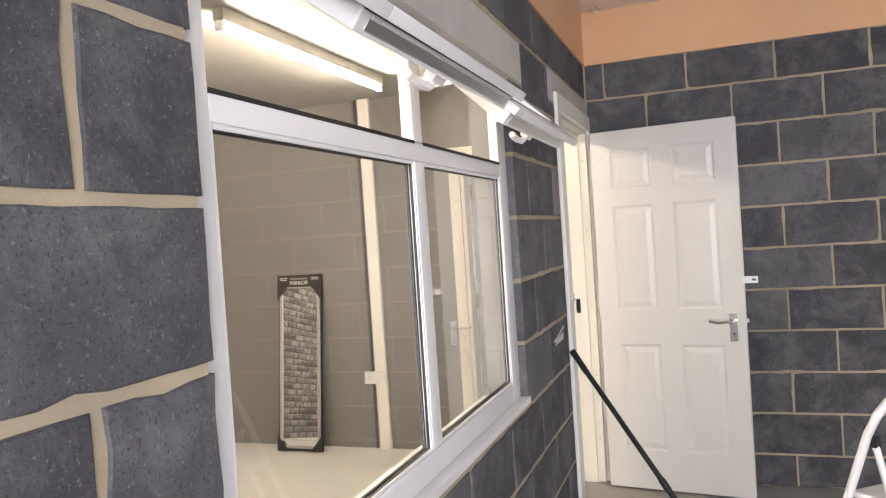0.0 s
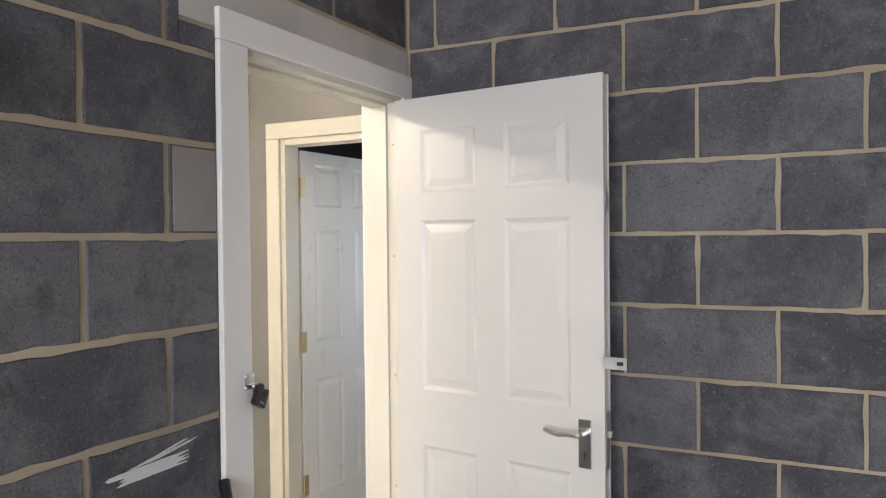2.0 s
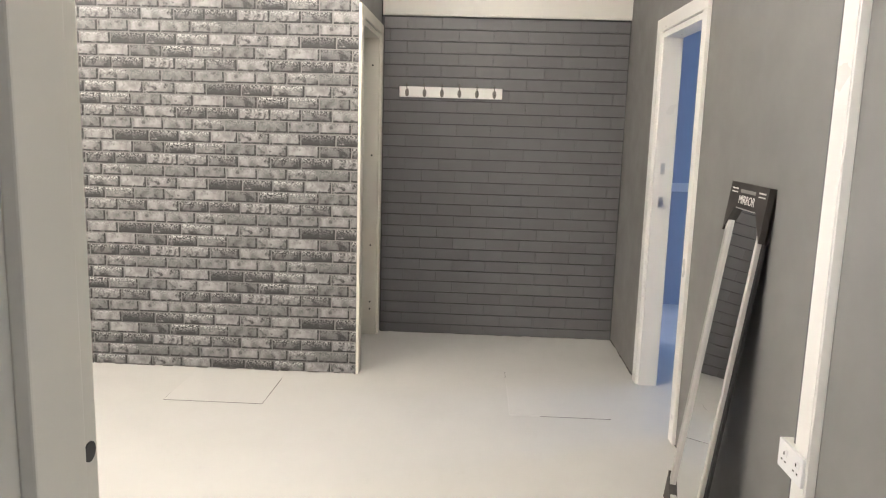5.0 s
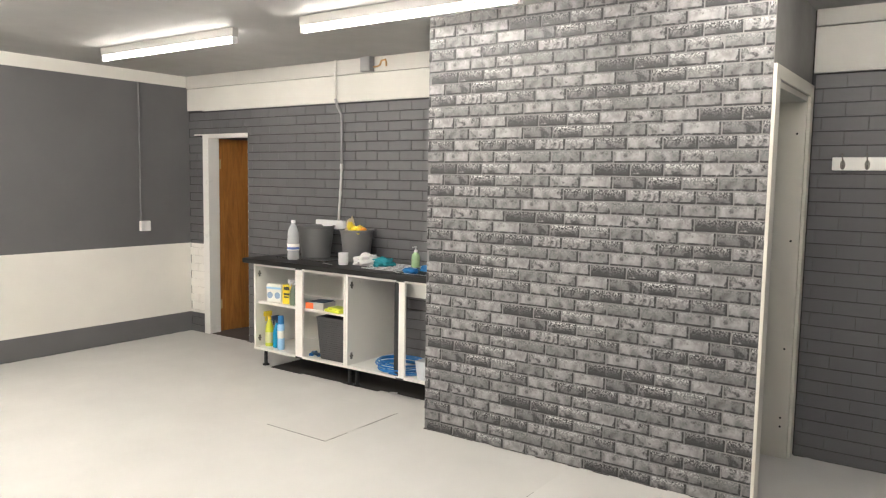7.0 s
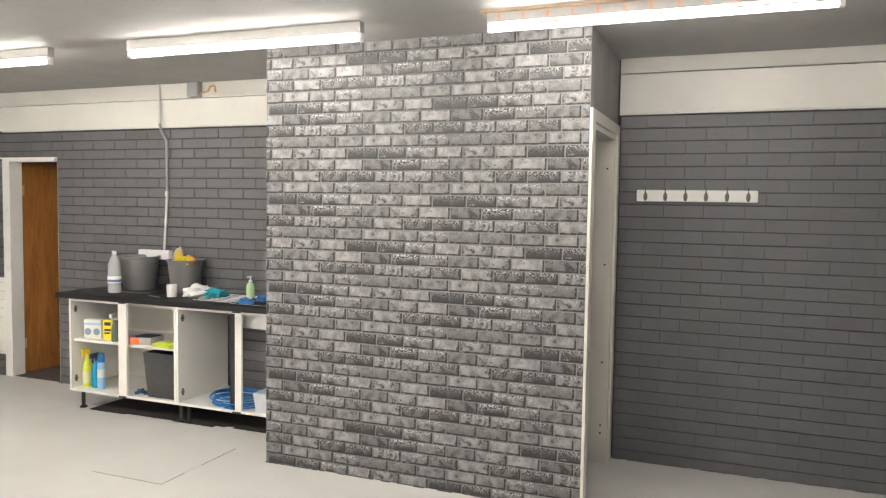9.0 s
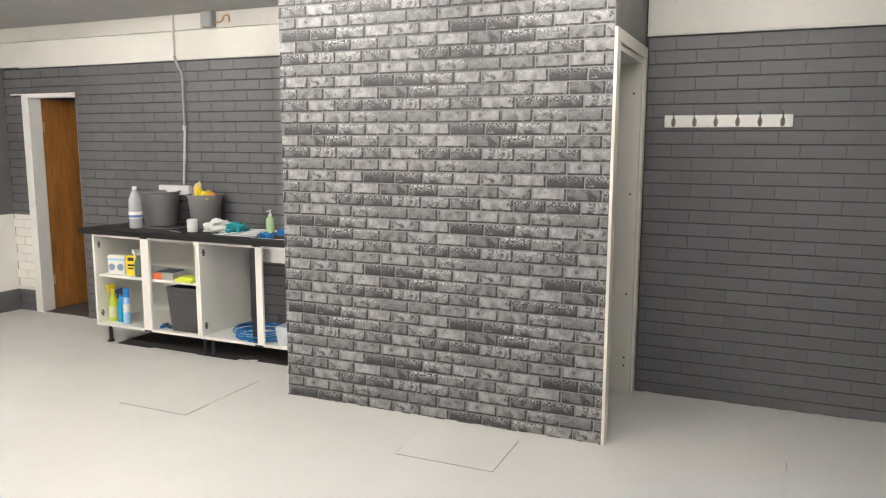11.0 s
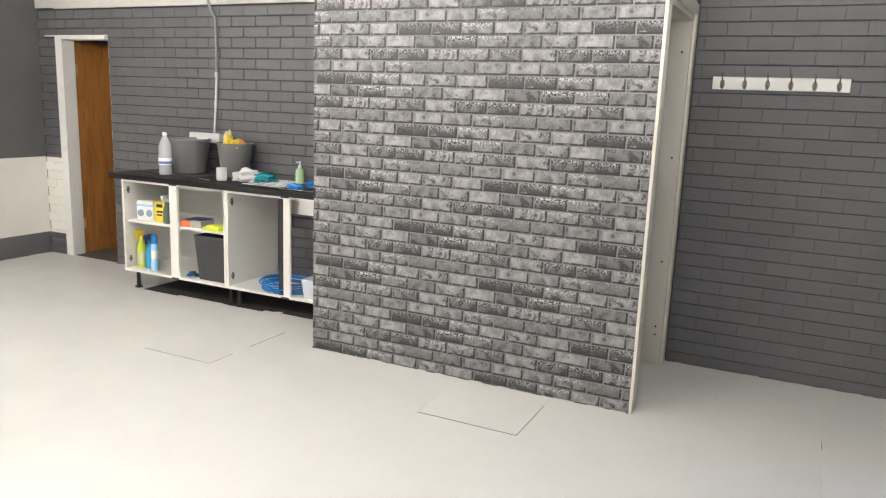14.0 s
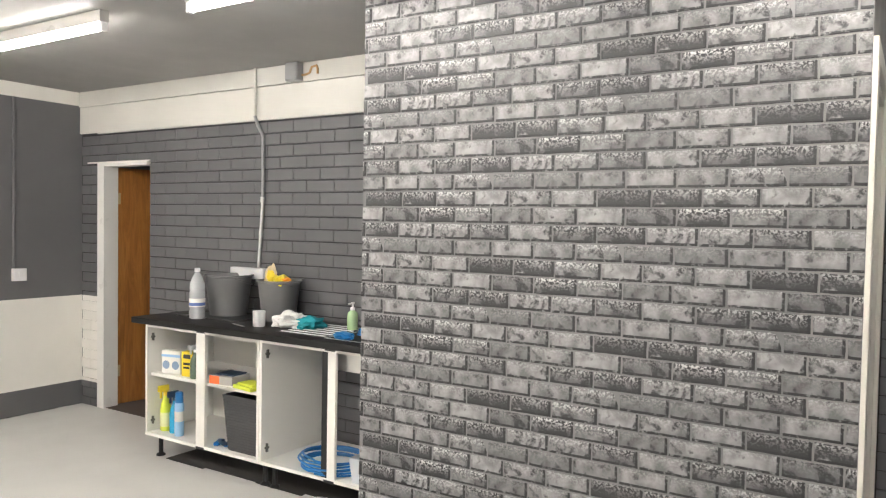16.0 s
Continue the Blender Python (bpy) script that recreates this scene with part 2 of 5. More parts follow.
def tube_along(bm, pts, r, seg=8):
    """A hose or wire of radius r through the points."""
    pts = [Vector(p) for p in pts]
    rings = []
    for i, p in enumerate(pts):
        d = (pts[min(i + 1, len(pts) - 1)] - pts[max(i - 1, 0)]).normalized()
        q = d.to_track_quat("Z", "Y").to_matrix()
        rings.append([bm.verts.new(p + q @ Vector((r * math.cos(2 * math.pi * k / seg), r * math.sin(2 * math.pi * k / seg), 0))) for k in range(seg)])
    for lo, hi in zip(rings, rings[1:]):
        for k in range(seg):
            bm.faces.new((lo[k], lo[(k + 1) % seg], hi[(k + 1) % seg], hi[k]))
    bm.faces.new(rings[0][::-1])
    bm.faces.new(rings[-1])
    return bm


def finish(name, bm, material, smooth=False):
    me = bpy.data.meshes.new(name)
    bmesh.ops.recalc_face_normals(bm, faces=bm.faces)
    bm.to_mesh(me)
    bm.free()
    me.materials.append(material)
    if smooth:
        for p in me.polygons:
            p.use_smooth = True
        me.set_sharp_from_angle(angle=radians(40))
    return me


def part(name, bm, material, parent=None, label="", smooth=False):
    """Links a bmesh as one mesh object, under a thing or a part if given."""
    ob = new(name, finish(name, bm, material, smooth))
    if parent:
        ob.parent = parent
    if label:
        ob["label"] = label
    return ob


def boxes(*lists, bev=0.0):
    bm = bmesh.new()
    for b in lists:
        box(bm, *b, bev=bev)
    return bm


def thing(name, label, category, m=None, group=""):
    ob = new(name)
    ob.empty_display_size = 0.1
    if m is not None:
        ob.matrix_world = m
    return tagged(ob, label, category, group)


def structure(name, bm, material, label="", smooth=False):
    return tagged(part(name, bm, material, None, label, smooth), kind="structure")


# ---- plan, in metres ----
XW, XWI = -0.68, -0.83        # faces of the block wall with the window
YE = 4.75                      # end wall of the block room
YM, YMB = 5.16, 5.26           # mirror wall, near and far face
XB = -4.378                    # papered partition
XH = -5.307                    # brick wall with the hooks and the worktop
YL = -1.94                     # wall with the white band
ZC = 2.465                     # ceiling of the main room
ZB = 2.70                      # ceiling of the block room
WY0, WY1, WZ0, WZ1 = 1.215, 2.952, 0.885, 2.03      # window opening
DY0, DY1, DZ = 3.865, 4.70, 2.02                   # doorway between the rooms

# ---- floors and ceilings ----
structure("floor", boxes((XH - 0.3, XWI, YL - 0.3, YM, -0.2, 0)), M_FLOOR, "pale grey painted concrete floor, scuffed")
structure("floor_block_room", boxes((XWI, 2.7, -3.3, YE + 0.1, -0.2, -0.003)), M_CONCRETE, "bare grey concrete floor")
structure("floor_far_room", boxes((-6.6, -2.4, YM, 8.9, -0.2, 0)), M_FLOOR, "pale painted floor of the blue-lit room")
structure("floor_dark_room", boxes((-2.3, -0.3, YM, 8.0, -0.2, 0)), M_FLOOR, "pale painted floor of the unlit room")
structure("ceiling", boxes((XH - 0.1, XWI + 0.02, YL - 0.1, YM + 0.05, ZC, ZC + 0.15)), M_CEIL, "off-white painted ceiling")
structure("ceiling_block_room", boxes((XW - 0.1, 2.7, -3.3, YE + 0.1, ZB, ZB + 0.1)), M_FOIL, "silver foil-faced insulation ceiling")
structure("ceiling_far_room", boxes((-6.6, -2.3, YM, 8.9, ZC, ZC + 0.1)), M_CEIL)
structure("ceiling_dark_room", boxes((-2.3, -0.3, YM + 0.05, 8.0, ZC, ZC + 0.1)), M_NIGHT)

# ---- walls of the block room (mortar core, blocks set 5 mm proud further down) ----
CORE = 0.005
window_wall = structure("wall_window", boxes(
    (XWI + 0.004, XW - CORE, -3.3, WY0 - 0.012, 0, ZB), (XWI + 0.004, XW - CORE, WY0 - 0.012, WY1 + 0.012, 0, WZ0), (XWI + 0.004, XW - CORE, WY0 - 0.012, WY1 + 0.012, WZ1, ZB),
    (XWI + 0.004, XW - CORE, WY1 + 0.012, DY0 - 0.03, 0, ZB), (XWI + 0.004, XW - CORE, DY0 - 0.03, YM, DZ + 0.03, ZB), (XWI + 0.004, XW - CORE, DY1 + 0.03, YM, 0, DZ + 0.03)), M_MORTAR, "dark concrete block wall with sandy mortar joints")
end_wall = structure("wall_end", boxes((XW - CORE, 2.7, YE + CORE, YE + 0.2, 0, ZB)), M_MORTAR, "dark concrete block wall with sandy mortar joints")
# unseen walls, made pale to bounce light onto the block wall
structure("wall_block_room_side", boxes((2.6, 2.8, -3.3, YE + 0.2, 0, ZB)), M_BOUNCE)
structure("wall_block_room_back", boxes((XW, 0.0, -3.4, -3.3, 0, ZB), (0.0, 2.6, -3.4, -3.3, 2.36, ZB)), M_BOUNCE)
structure("trim_peach_band_end", boxes((XW, 2.6, YE - 0.006, YE + CORE, 2.40, ZB)), M_PEACH, "peach painted band above the blocks")
structure("trim_peach_band_side", boxes((XW - CORE, XW + 0.006, -3.3, YE - 0.007, 2.40, ZB)), M_PEACH, "peach painted band above the blocks")

# ---- walls of the main room ----
# unseen face, coloured white to bounce light towards door_2's leaf
structure("wall_window_inner", boxes(
    (XWI, XWI + 0.004, YL, WY0, 0, ZC), (XWI, XWI + 0.004, WY0, WY1, 0, WZ0), (XWI, XWI + 0.004, WY0, WY1, WZ1, ZC),
    (XWI, XWI + 0.004, WY1, DY0 - 0.03, 0, ZC), (XWI, XWI + 0.004, DY0 - 0.03, YM, DZ + 0.03, ZC), (XWI, XWI + 0.004, DY1 + 0.03, YM, 0, DZ + 0.03)), M_WHITEWALL)
BX0, BX1, BZ = -4.42, -3.645, 1.95     # doorway to the blue-lit room
PX0, PX1, PZ = -1.615, -0.88, 1.985    # doorway to the unlit room
structure("wall_mirror", boxes(
    (XH - 0.1, BX0, YM, YMB, 0, ZC), (BX0, BX1, YM, YMB, BZ, ZC), (BX1, PX0, YM, YMB, 0, ZC), (PX0, PX1, YM, YMB, PZ, ZC), (PX1, XWI + 0.004, YM, YMB, 0, ZC)), M_PLASTER, "smooth mid grey painted wall")
OY0, OY1, OZ = -1.72, -1.085, 1.905      # doorway with the timber door
hook_wall = structure("wall_hooks", boxes((XH - 0.1, XH - 0.010, 3.36, YM, 0, ZC)), M_GROOVE, "dark grey painted brick wall")
worktop_wall = structure("wall_worktop", boxes(
    (XH - 0.1, XH - 0.010, YL, OY0, 0, ZC), (XH - 0.1, XH - 0.010, OY0, OY1, OZ, ZC), (XH - 0.1, XH - 0.010, OY1, 3.36, 0, ZC)), M_GROOVE, "dark grey painted brick wall")
structure("wall_banded", boxes((XH - 0.1, XWI, YL - 0.1, YL, 0.0, 0.19), (XH - 0.1, XWI, YL - 0.1, YL, 0.87, 2.36)), M_GREY, "dark grey painted block wall")
structure("wall_banded_white", boxes((XH - 0.1, XWI, YL - 0.1, YL + 0.001, 0.19, 0.87), (XH - 0.1, XWI, YL - 0.1, YL + 0.001, 2.36, ZC)), M_WHITEWALL, "white painted band along the wall")
# beam casing along the brick wall
structure("trim_fascia_hooks", boxes((XH - 0.004, XH + 0.012, 3.55, YM, 2.14, 2.372), (XH - 0.004, XH + 0.020, 3.55, YM, 2.376, ZC), (XH - 0.004, XH + 0.017, 3.55, YM, 2.128, 2.139), bev=0.002), M_FASCIA, "white painted fascia board")
structure("trim_fascia_worktop", boxes((XH - 0.004, XH + 0.012, YL + 0.003, 1.64, 2.14, 2.345), (XH - 0.004, XH + 0.020, YL, 1.64, 2.349, ZC), (XH - 0.004, XH + 0.017, -1.70, 1.64, 2.13, 2.139), bev=0.002), M_FASCIA, "white painted fascia board")

# ---- papered partition with its side doorway ----
QX0, QX1, QZ = -5.235, -4.46, 2.0
partition = structure("wall_partition", boxes((XB - 0.1, XB - 0.003, 1.64, 3.37, 0, ZC)), M_PAPERJOINT, "partition papered in grey brick-pattern wallpaper")
structure("wall_partition_side", boxes((QX1, XB - 0.003, 3.37, 3.54, 0, ZC), (XH - 0.010, QX0, 3.37, 3.54, 0, ZC), (QX0, QX1, 3.37, 3.54, QZ, ZC)), M_PLASTER, "mid grey plastered end of the partition")
structure("wall_partition_far", boxes((XH, XB - 0.1, 1.64, 1.74, 0, ZC)), M_GREY)

# ---- rooms seen through doorways ----
structure("wall_far_room_back", boxes((-6.6, -2.4, 8.6, 8.7, 0, ZC)), M_BLUE, "pale blue painted wall")
structure("wall_far_room_side", boxes((-6.6, -6.48, YMB, 8.7, 0, ZC), (-2.45, -2.35, YMB, 8.7, 0, ZC)), M_BLUE)
structure("wall_dark_room", boxes((-2.3, -2.2, YMB, 8.0, 0, ZC), (-2.3, -0.3, 7.5, 7.6, 0, ZC), (-0.4, -0.3, YMB, 5.9, 0, ZC), (-0.4, -0.3, 6.6, 8.0, 0, ZC), (-0.4, -0.3, 5.9, 6.6, 0, 1.0), (-0.4, -0.3, 5.9, 6.6, 1.9, ZC)), M_NIGHT, "wall of the unlit room, kept dark by its near-black colour")
structure("wall_behind_timber_door", boxes((-7.2, -7.1, -3.0, 0.2, 0, ZC), (-7.2, XH - 0.1, -3.0, -2.9, 0, ZC), (-7.2, XH - 0.1, 0.1, 0.2, 0, ZC)), M_GREY)
structure("floor_behind_timber_door", boxes((-7.2, XH - 0.1, -3.0, 0.2, -0.2, -0.002)), M_CONCRETE)
structure("ceiling_behind_timber_door", boxes((-7.2, XH - 0.1, -3.0, 0.2, ZC, ZC + 0.1)), M_GREY)

# ---- fluorescent lights ----
def batten_light(x, y0, y1, label, film=False, tube=None):
    """A ceiling batten with one bare tube, along y."""
    t = thing("ceiling_light", label, "ceiling light", pose(x, y0, ZC), "fluorescent battens")
    ln_ = y1 - y0
    bm = boxes((-0.024, 0.024, 0, ln_, -0.056, 0), bev=0.004)
    part("batten", bm, M_BATTEN, t, smooth=True)
    for a, b in ((-0.002, 0.022), (ln_ - 0.022, ln_ + 0.002)):
        part("lampholder", boxes((-0.016, 0.016, a, b, -0.098, -0.054), bev=0.005), M_UPVC, t)
    bm = bmesh.new()
    rod(bm, (0, 0.022, -0.081), (0, ln_ - 0.022, -0.081), 0.0125, seg=16)
    part("tube", bm, tube or M_TUBE, t, "lit fluorescent tube", True)
    if film:
        part("backing_board", boxes((-0.042, 0.042, -0.03, ln_ + 0.03, -0.012, 0.0)), M_PLY, t, "bare timber backing board")
        for k in range(13):
            y = 0.06 + k * (ln_ - 0.12) / 12
            part("marking", boxes((0.0241, 0.0248, y - 0.006, y + 0.006, -0.048, -0.016)), M_MARK, t, "orange printed mark")
    return t


M_PLY = paint("raw_timber", (0.52, 0.40, 0.26), 0.7, 60, 0.12, 0.2)
M_MARK = mat("orange_print", (0.62, 0.30, 0.14), 0.6)
batten_light(-3.975, -1.12, 0.40, "white batten light with a lit tube under the ceiling", False, M_TUBE_DIM)
batten_light(-3.975, 1.00, 2.48, "white batten light with a lit tube under the ceiling", False, M_TUBE_DIM)
batten_light(-3.985, 3.13, 4.60, "white batten light on a marked timber board", True, M_TUBE_FAR)
# the next two are out of view, added to light the room evenly
batten_light(-1.87, -1.12, 0.40, "white batten light with a lit tube under the ceiling")
batten_light(-1.87, 1.00, 2.48, "white batten light with a lit tube under the ceiling")
batten_light(-1.87, 2.95, 4.53, "white batten light with a lit tube near the window", False, M_TUBE_MID)

sd = thing("smoke_detector", "round white smoke detector on the ceiling", "smoke alarm", pose(-3.03, 1.68, ZC))
part("detector_base", lathe(bmesh.new(), [(0.055, -0.016), (0.057, -0.004), (0.057, 0.0)]), M_UPVC, sd, smooth=True)
part("detector_cover", lathe(bmesh.new(), [(0.0, -0.042), (0.034, -0.041), (0.046, -0.034), (0.049, -0.016)]), M_UPVC, sd, smooth=True)


# ---- doors ----
def leaf_mesh(bm, w, h, t=0.038):
    """A six-panel moulded leaf: x from the hinge, y through its thickness, z up."""
    rec = 0.007
    cols = [(0.105, 0.325), (0.43, w - 0.107)]
    rws = [(0.215, 0.80), (0.99, 1.565), (1.66, 1.87)]
    box(bm, 0.002, w - 0.002, rec, t - rec, 0.002, h - 0.002)
    xs = [0, cols[0][0], cols[0][1], cols[1][0], cols[1][1], w]
    zs = [0, rws[0][0], rws[0][1], rws[1][0], rws[1][1], rws[2][0], rws[2][1], h]
    for y0, y1, s in ((0, rec, 1), (t - rec, t, -1)):
        for a, b in ((0, 1), (2, 3), (4, 5)):
            box(bm, xs[a], xs[b], y0, y1, 0, h)
        for a, b in ((1, 2), (3, 4)):
            for c, d in ((0, 1), (2, 3), (4, 5), (6, 7)):
                box(bm, xs[a], xs[b], y0, y1, zs[c], zs[d])
        out, top = (rec, 0.001) if s > 0 else (t - rec, t - 0.001)
        for a, b in cols:
            for c, d in rws:
                # sloping ovolo round the recess, then the raised field
                for i0, i1, ya, yb in ((0.0, 0.012, y0 if s > 0 else y1, out), (0.018, 0.042, out, top)):
                    o = [(a + i0, c + i0), (b - i0, c + i0), (b - i0, d - i0), (a + i0, d - i0)]
                    n = [(a + i1, c + i1), (b - i1, c + i1), (b - i1, d - i1), (a + i1, d - i1)]
                    vo = [bm.verts.new((x, ya, z)) for x, z in o]
                    vn = [bm.verts.new((x, yb, z)) for x, z in n]
                    for k in range(4):
                        bm.faces.new((vo[k], vo[(k + 1) % 4], vn[(k + 1) % 4], vn[k]))
                    if i0:
                        bm.faces.new(vn)
    return bm


def lever_handle(parent, u, z, side, point):
    """Lever on a backplate; side -1 is the y=0 face."""
    y = -0.001 if side < 0 else 0.045
    s = -1 if side < 0 else 1
    part("backplate", boxes((u - 0.021, u + 0.021, y, y + s * 0.007, z - 0.105, z + 0.040), bev=0.002), M_CHROME, parent, "brushed chrome backplate")
    bm = bmesh.new()
    rod(bm, (u, y, z), (u, y + s * 0.045, z), 0.009)
    tube_along(bm, [(u, y + s * 0.045, z), (u + point * 0.03, y + s * 0.048, z + 0.002), (u + point * 0.07, y + s * 0.046, z - 0.004), (u + point * 0.115, y + s * 0.042, z + 0.004)], 0.008)
    part("lever", bm, M_CHROME, parent, "brushed chrome lever", True)
    bm = bmesh.new()
    rod(bm, (u, y + s * 0.0072, z - 0.062), (u, y + s * 0.0080, z - 0.062), 0.005)
    box(bm, u - 0.002, u + 0.002, y + s * 0.0072, y + s * 0.0080, z - 0.078, z - 0.062)
    part("keyhole", bm, M_BLACK, parent)


M_GRAIN = paint("white_moulded_door_paint", (0.63, 0.622, 0.600), 0.36, 70, 0.01, 0.03, False, 0.02)
_n = nd(M_GRAIN, "ShaderNodeTexWave", Scale=26.0, Distortion=9.0, Detail=2.0)
_n.bands_direction = "Z"
_mp = nd(M_GRAIN, "ShaderNodeMapping", Scale=(0.35, 0.35, 1.0))
ln(M_GRAIN, nd(M_GRAIN, "ShaderNodeTexCoord").outputs["Object"], _mp.inputs[0])
ln(M_GRAIN, _mp.outputs[0], _n.inputs["Vector"])
bump(M_GRAIN, _n.outputs["Fac"], 0.10, 0.0012)

# doorway between the rooms: lining, stops, architraves both sides, leaf swung into the block room
door1 = tagged(thing("door_1", "white six-panel door standing open in its frame", "door"), kind="structure")
JY0, JY1, JZ = 3.893, 4.674, 2.0
for nm, b in (("lining", (XWI + 0.001, XW - 0.001, DY0, JY0, 0, JZ + 0.03)), ("lining", (XWI + 0.001, XW - 0.001, JY1, DY1, 0, JZ + 0.03)), ("lining", (XWI + 0.001, XW - 0.001, JY0, JY1, JZ, JZ + 0.03)),
              ("door_stop", (XWI + 0.04, XW - 0.045, JY0, JY0 + 0.012, 0, JZ - 0.012)), ("door_stop", (XWI + 0.04, XW - 0.045, JY1 - 0.012, JY1, 0, JZ - 0.012)), ("door_stop", (XWI + 0.04, XW - 0.045, JY0, JY1, JZ - 0.012, JZ))):
    part(nm, boxes(b, bev=0.002), M_CREAM, door1)
for xa, xb in ((XW, XW + 0.018), (XWI - 0.018, XWI)):
    part("architrave", boxes((xa, xb, 3.772, 3.876, 0, 2.018), bev=0.004), M_WHITE, door1)
    part("architrave", boxes((xa, xb, 4.692, YE - 0.002 if xa == XW else 4.772, 0, 2.018), bev=0.004), M_WHITE, door1)
    part("architrave", boxes((xa, xb, 3.772, YE - 0.002 if xa == XW else 4.772, 2.0185, 2.10), bev=0.004), M_WHITE, door1)
for z in (0.25, 0.62, 1.02, 1.45, 1.85):
    bm = bmesh.new()
    rod(bm, (XW - 0.022, JY1 - 0.0005, z), (XW - 0.022, JY1 - 0.0015, z), 0.005)
    part("screw_head", bm, M_BRASS, door1)
leaf1 = part("leaf", leaf_mesh(bmesh.new(), 0.762, 1.981, 0.044), M_GRAIN, door1, "white moulded six-panel leaf")
leaf1.matrix_world = pose(-0.648, 4.602, 0.009, 0, 0, -7.6)
lever_handle(leaf1, 0.702, 0.925, -1, -1)
lever_handle(leaf1, 0.702, 0.925, 1, -1)
for z in (0.22, 1.0, 1.72):
    bm = boxes((-0.003, 0.001, 0.003, 0.034, z, z + 0.1))
    rod(bm, (-0.002, 0.002, z), (-0.002, 0.002, z + 0.1), 0.0028)
    part("hinge", bm, M_STEEL, leaf1, "plain steel butt hinge")
part("latch_plate", boxes((0.7618, 0.7635, 0.011, 0.033, 0.82, 0.99)), M_STEEL, leaf1)
part("latch_plate", boxes((0.7618, 0.7635, 0.010, 0.032, 1.575, 1.640)), M_STEEL, leaf1)
part("latch_bolt", boxes((0.7635, 0.775, 0.015, 0.029, 0.915, 0.935), bev=0.002), M_STEEL, leaf1)
bm = boxes((0.745, 0.785, -0.003, -0.0005, 1.125, 1.16), (0.785, 0.820, -0.003, -0.0005, 1.148, 1.160), (0.785, 0.820, -0.003, -0.0005, 1.125, 1.137), (0.785, 0.79, -0.003, -0.0005, 1.137, 1.148), (0.810, 0.820, -0.003, -0.0005, 1.137, 1.148))
bmesh.ops.translate(bm, vec=(0.010, 0, -0.004), verts=bm.verts)
part("hasp", bm, M_STEEL, leaf1, "galvanised slotted hasp plate")
# staple plate and lock on the frame
pl = thing("padlock", "black padlock hanging open from a steel staple", "padlock", pose(XW + 0.018, 3.860, 1.143))
part("staple_plate", boxes((0, 0.002, -0.018, 0.022, -0.018, 0.022)), M_STEEL, pl, "galvanised staple plate")
for by, bz in ((-0.013, 0.016), (0.017, 0.016), (-0.013, -0.013), (0.017, -0.013)):
    bm = bmesh.new()
    lathe(bm, [(0.0, 0.004), (0.003, 0.0035), (0.0048, 0.0)], seg=10)
    bmesh.ops.transform(bm, matrix=pose(0.002, by, bz, 0, 90, 0), verts=bm.verts)
    part("bolt_head", bm, M_STEEL, pl, smooth=True)
bm = bmesh.new()
tube_along(bm, [(0.002, -0.006, -0.004)] + [(0.002 + 0.017 * math.sin(a), -0.006 + 0.012 * (1 - math.cos(a)), -0.004) for a in (0.5, 1.0, 1.57, 2.1, 2.6)] + [(0.002, 0.018, -0.004)], 0.003)
part("staple", bm, M_STEEL, pl, smooth=True)
# body with a U-shaped mouth cut in its upper edge
outline = [(-0.027, -0.027), (-0.022, -0.031), (0.022, -0.031), (0.027, -0.027), (0.027, 0.024), (0.023, 0.028), (0.017, 0.028), (0.014, 0.024)]
outline += [(0.005 + 0.009 * math.cos(a), 0.008 + 0.009 * math.sin(a)) for a in (0.0, -0.5, -1.05, -1.57, -2.1, -2.65, -3.14)]
outline += [(-0.004, 0.027), (-0.009, 0.035), (-0.020, 0.036), (-0.027, 0.030)]
bm = bmesh.new()
fa = [bm.verts.new((-0.010, y, z)) for y, z in outline]
fb = [bm.verts.new((0.010, y, z)) for y, z in outline]
bm.faces.new(fa)
bm.faces.new(fb)
for k in range(len(outline)):
    n = (k + 1) % len(outline)
    bm.faces.new((fa[k], fa[n], fb[n], fb[k]))
bmesh.ops.bevel(bm, geom=[e for e in bm.edges if abs(e.verts[0].co.x - e.verts[1].co.x) < 1e-6], offset=0.0022, segments=2, profile=0.6, affect="EDGES")
lb = part("lock_body", bm, M_BLACK, pl, "black plastic-cased lock body", True)
lb.matrix_local = pose(0.020, 0.020, -0.040, -28, 0, 6) @ Matrix.Diagonal((0.86, 0.86, 0.86, 1))
part("label_bar", boxes((0.0101, 0.0106, -0.008, 0.016, -0.020, -0.015)), mat("grey_print", (0.28, 0.28, 0.27), 0.6), lb)
part("bolt_hole", lathe(bmesh.new(), [(0.0, 0.0), (0.0085, 0.0), (0.0085, 0.001), (0.0, 0.001)], seg=14), M_BLACK, door1).matrix_world = pose(-0.816, JY0, 1.16, -90, 0, 0)
part("keep_plate", boxes((XW - 0.030, XW - 0.006, JY0, JY0 + 0.0015, 0.80, 0.97)), M_STEEL, door1)

# doorway in the mirror wall to the unlit room
door2 = tagged(thing("door_2", "cream door frame with a white six-panel door swung inwards", "door"), kind="structure")
for b in ((PX0, PX0 + 0.03, YM - 0.001, YMB + 0.001, 0, PZ), (PX1 - 0.0, PX1 - 0.03, YM - 0.001, YMB + 0.001, 0, PZ), (PX0 + 0.03, PX1 - 0.03, YM - 0.001, YMB + 0.001, PZ - 0.03, PZ)):
    part("lining", boxes(b, bev=0.002), M_CREAM, door2)
for b in ((PX0 - 0.070, PX0 + 0.006, YM - 0.018, YM, 0, PZ), (PX0 - 0.070, XWI - 0.02, YM - 0.018, YM, PZ, PZ + 0.076)):
    part("architrave", boxes(b, bev=0.004), M_CREAM, door2)
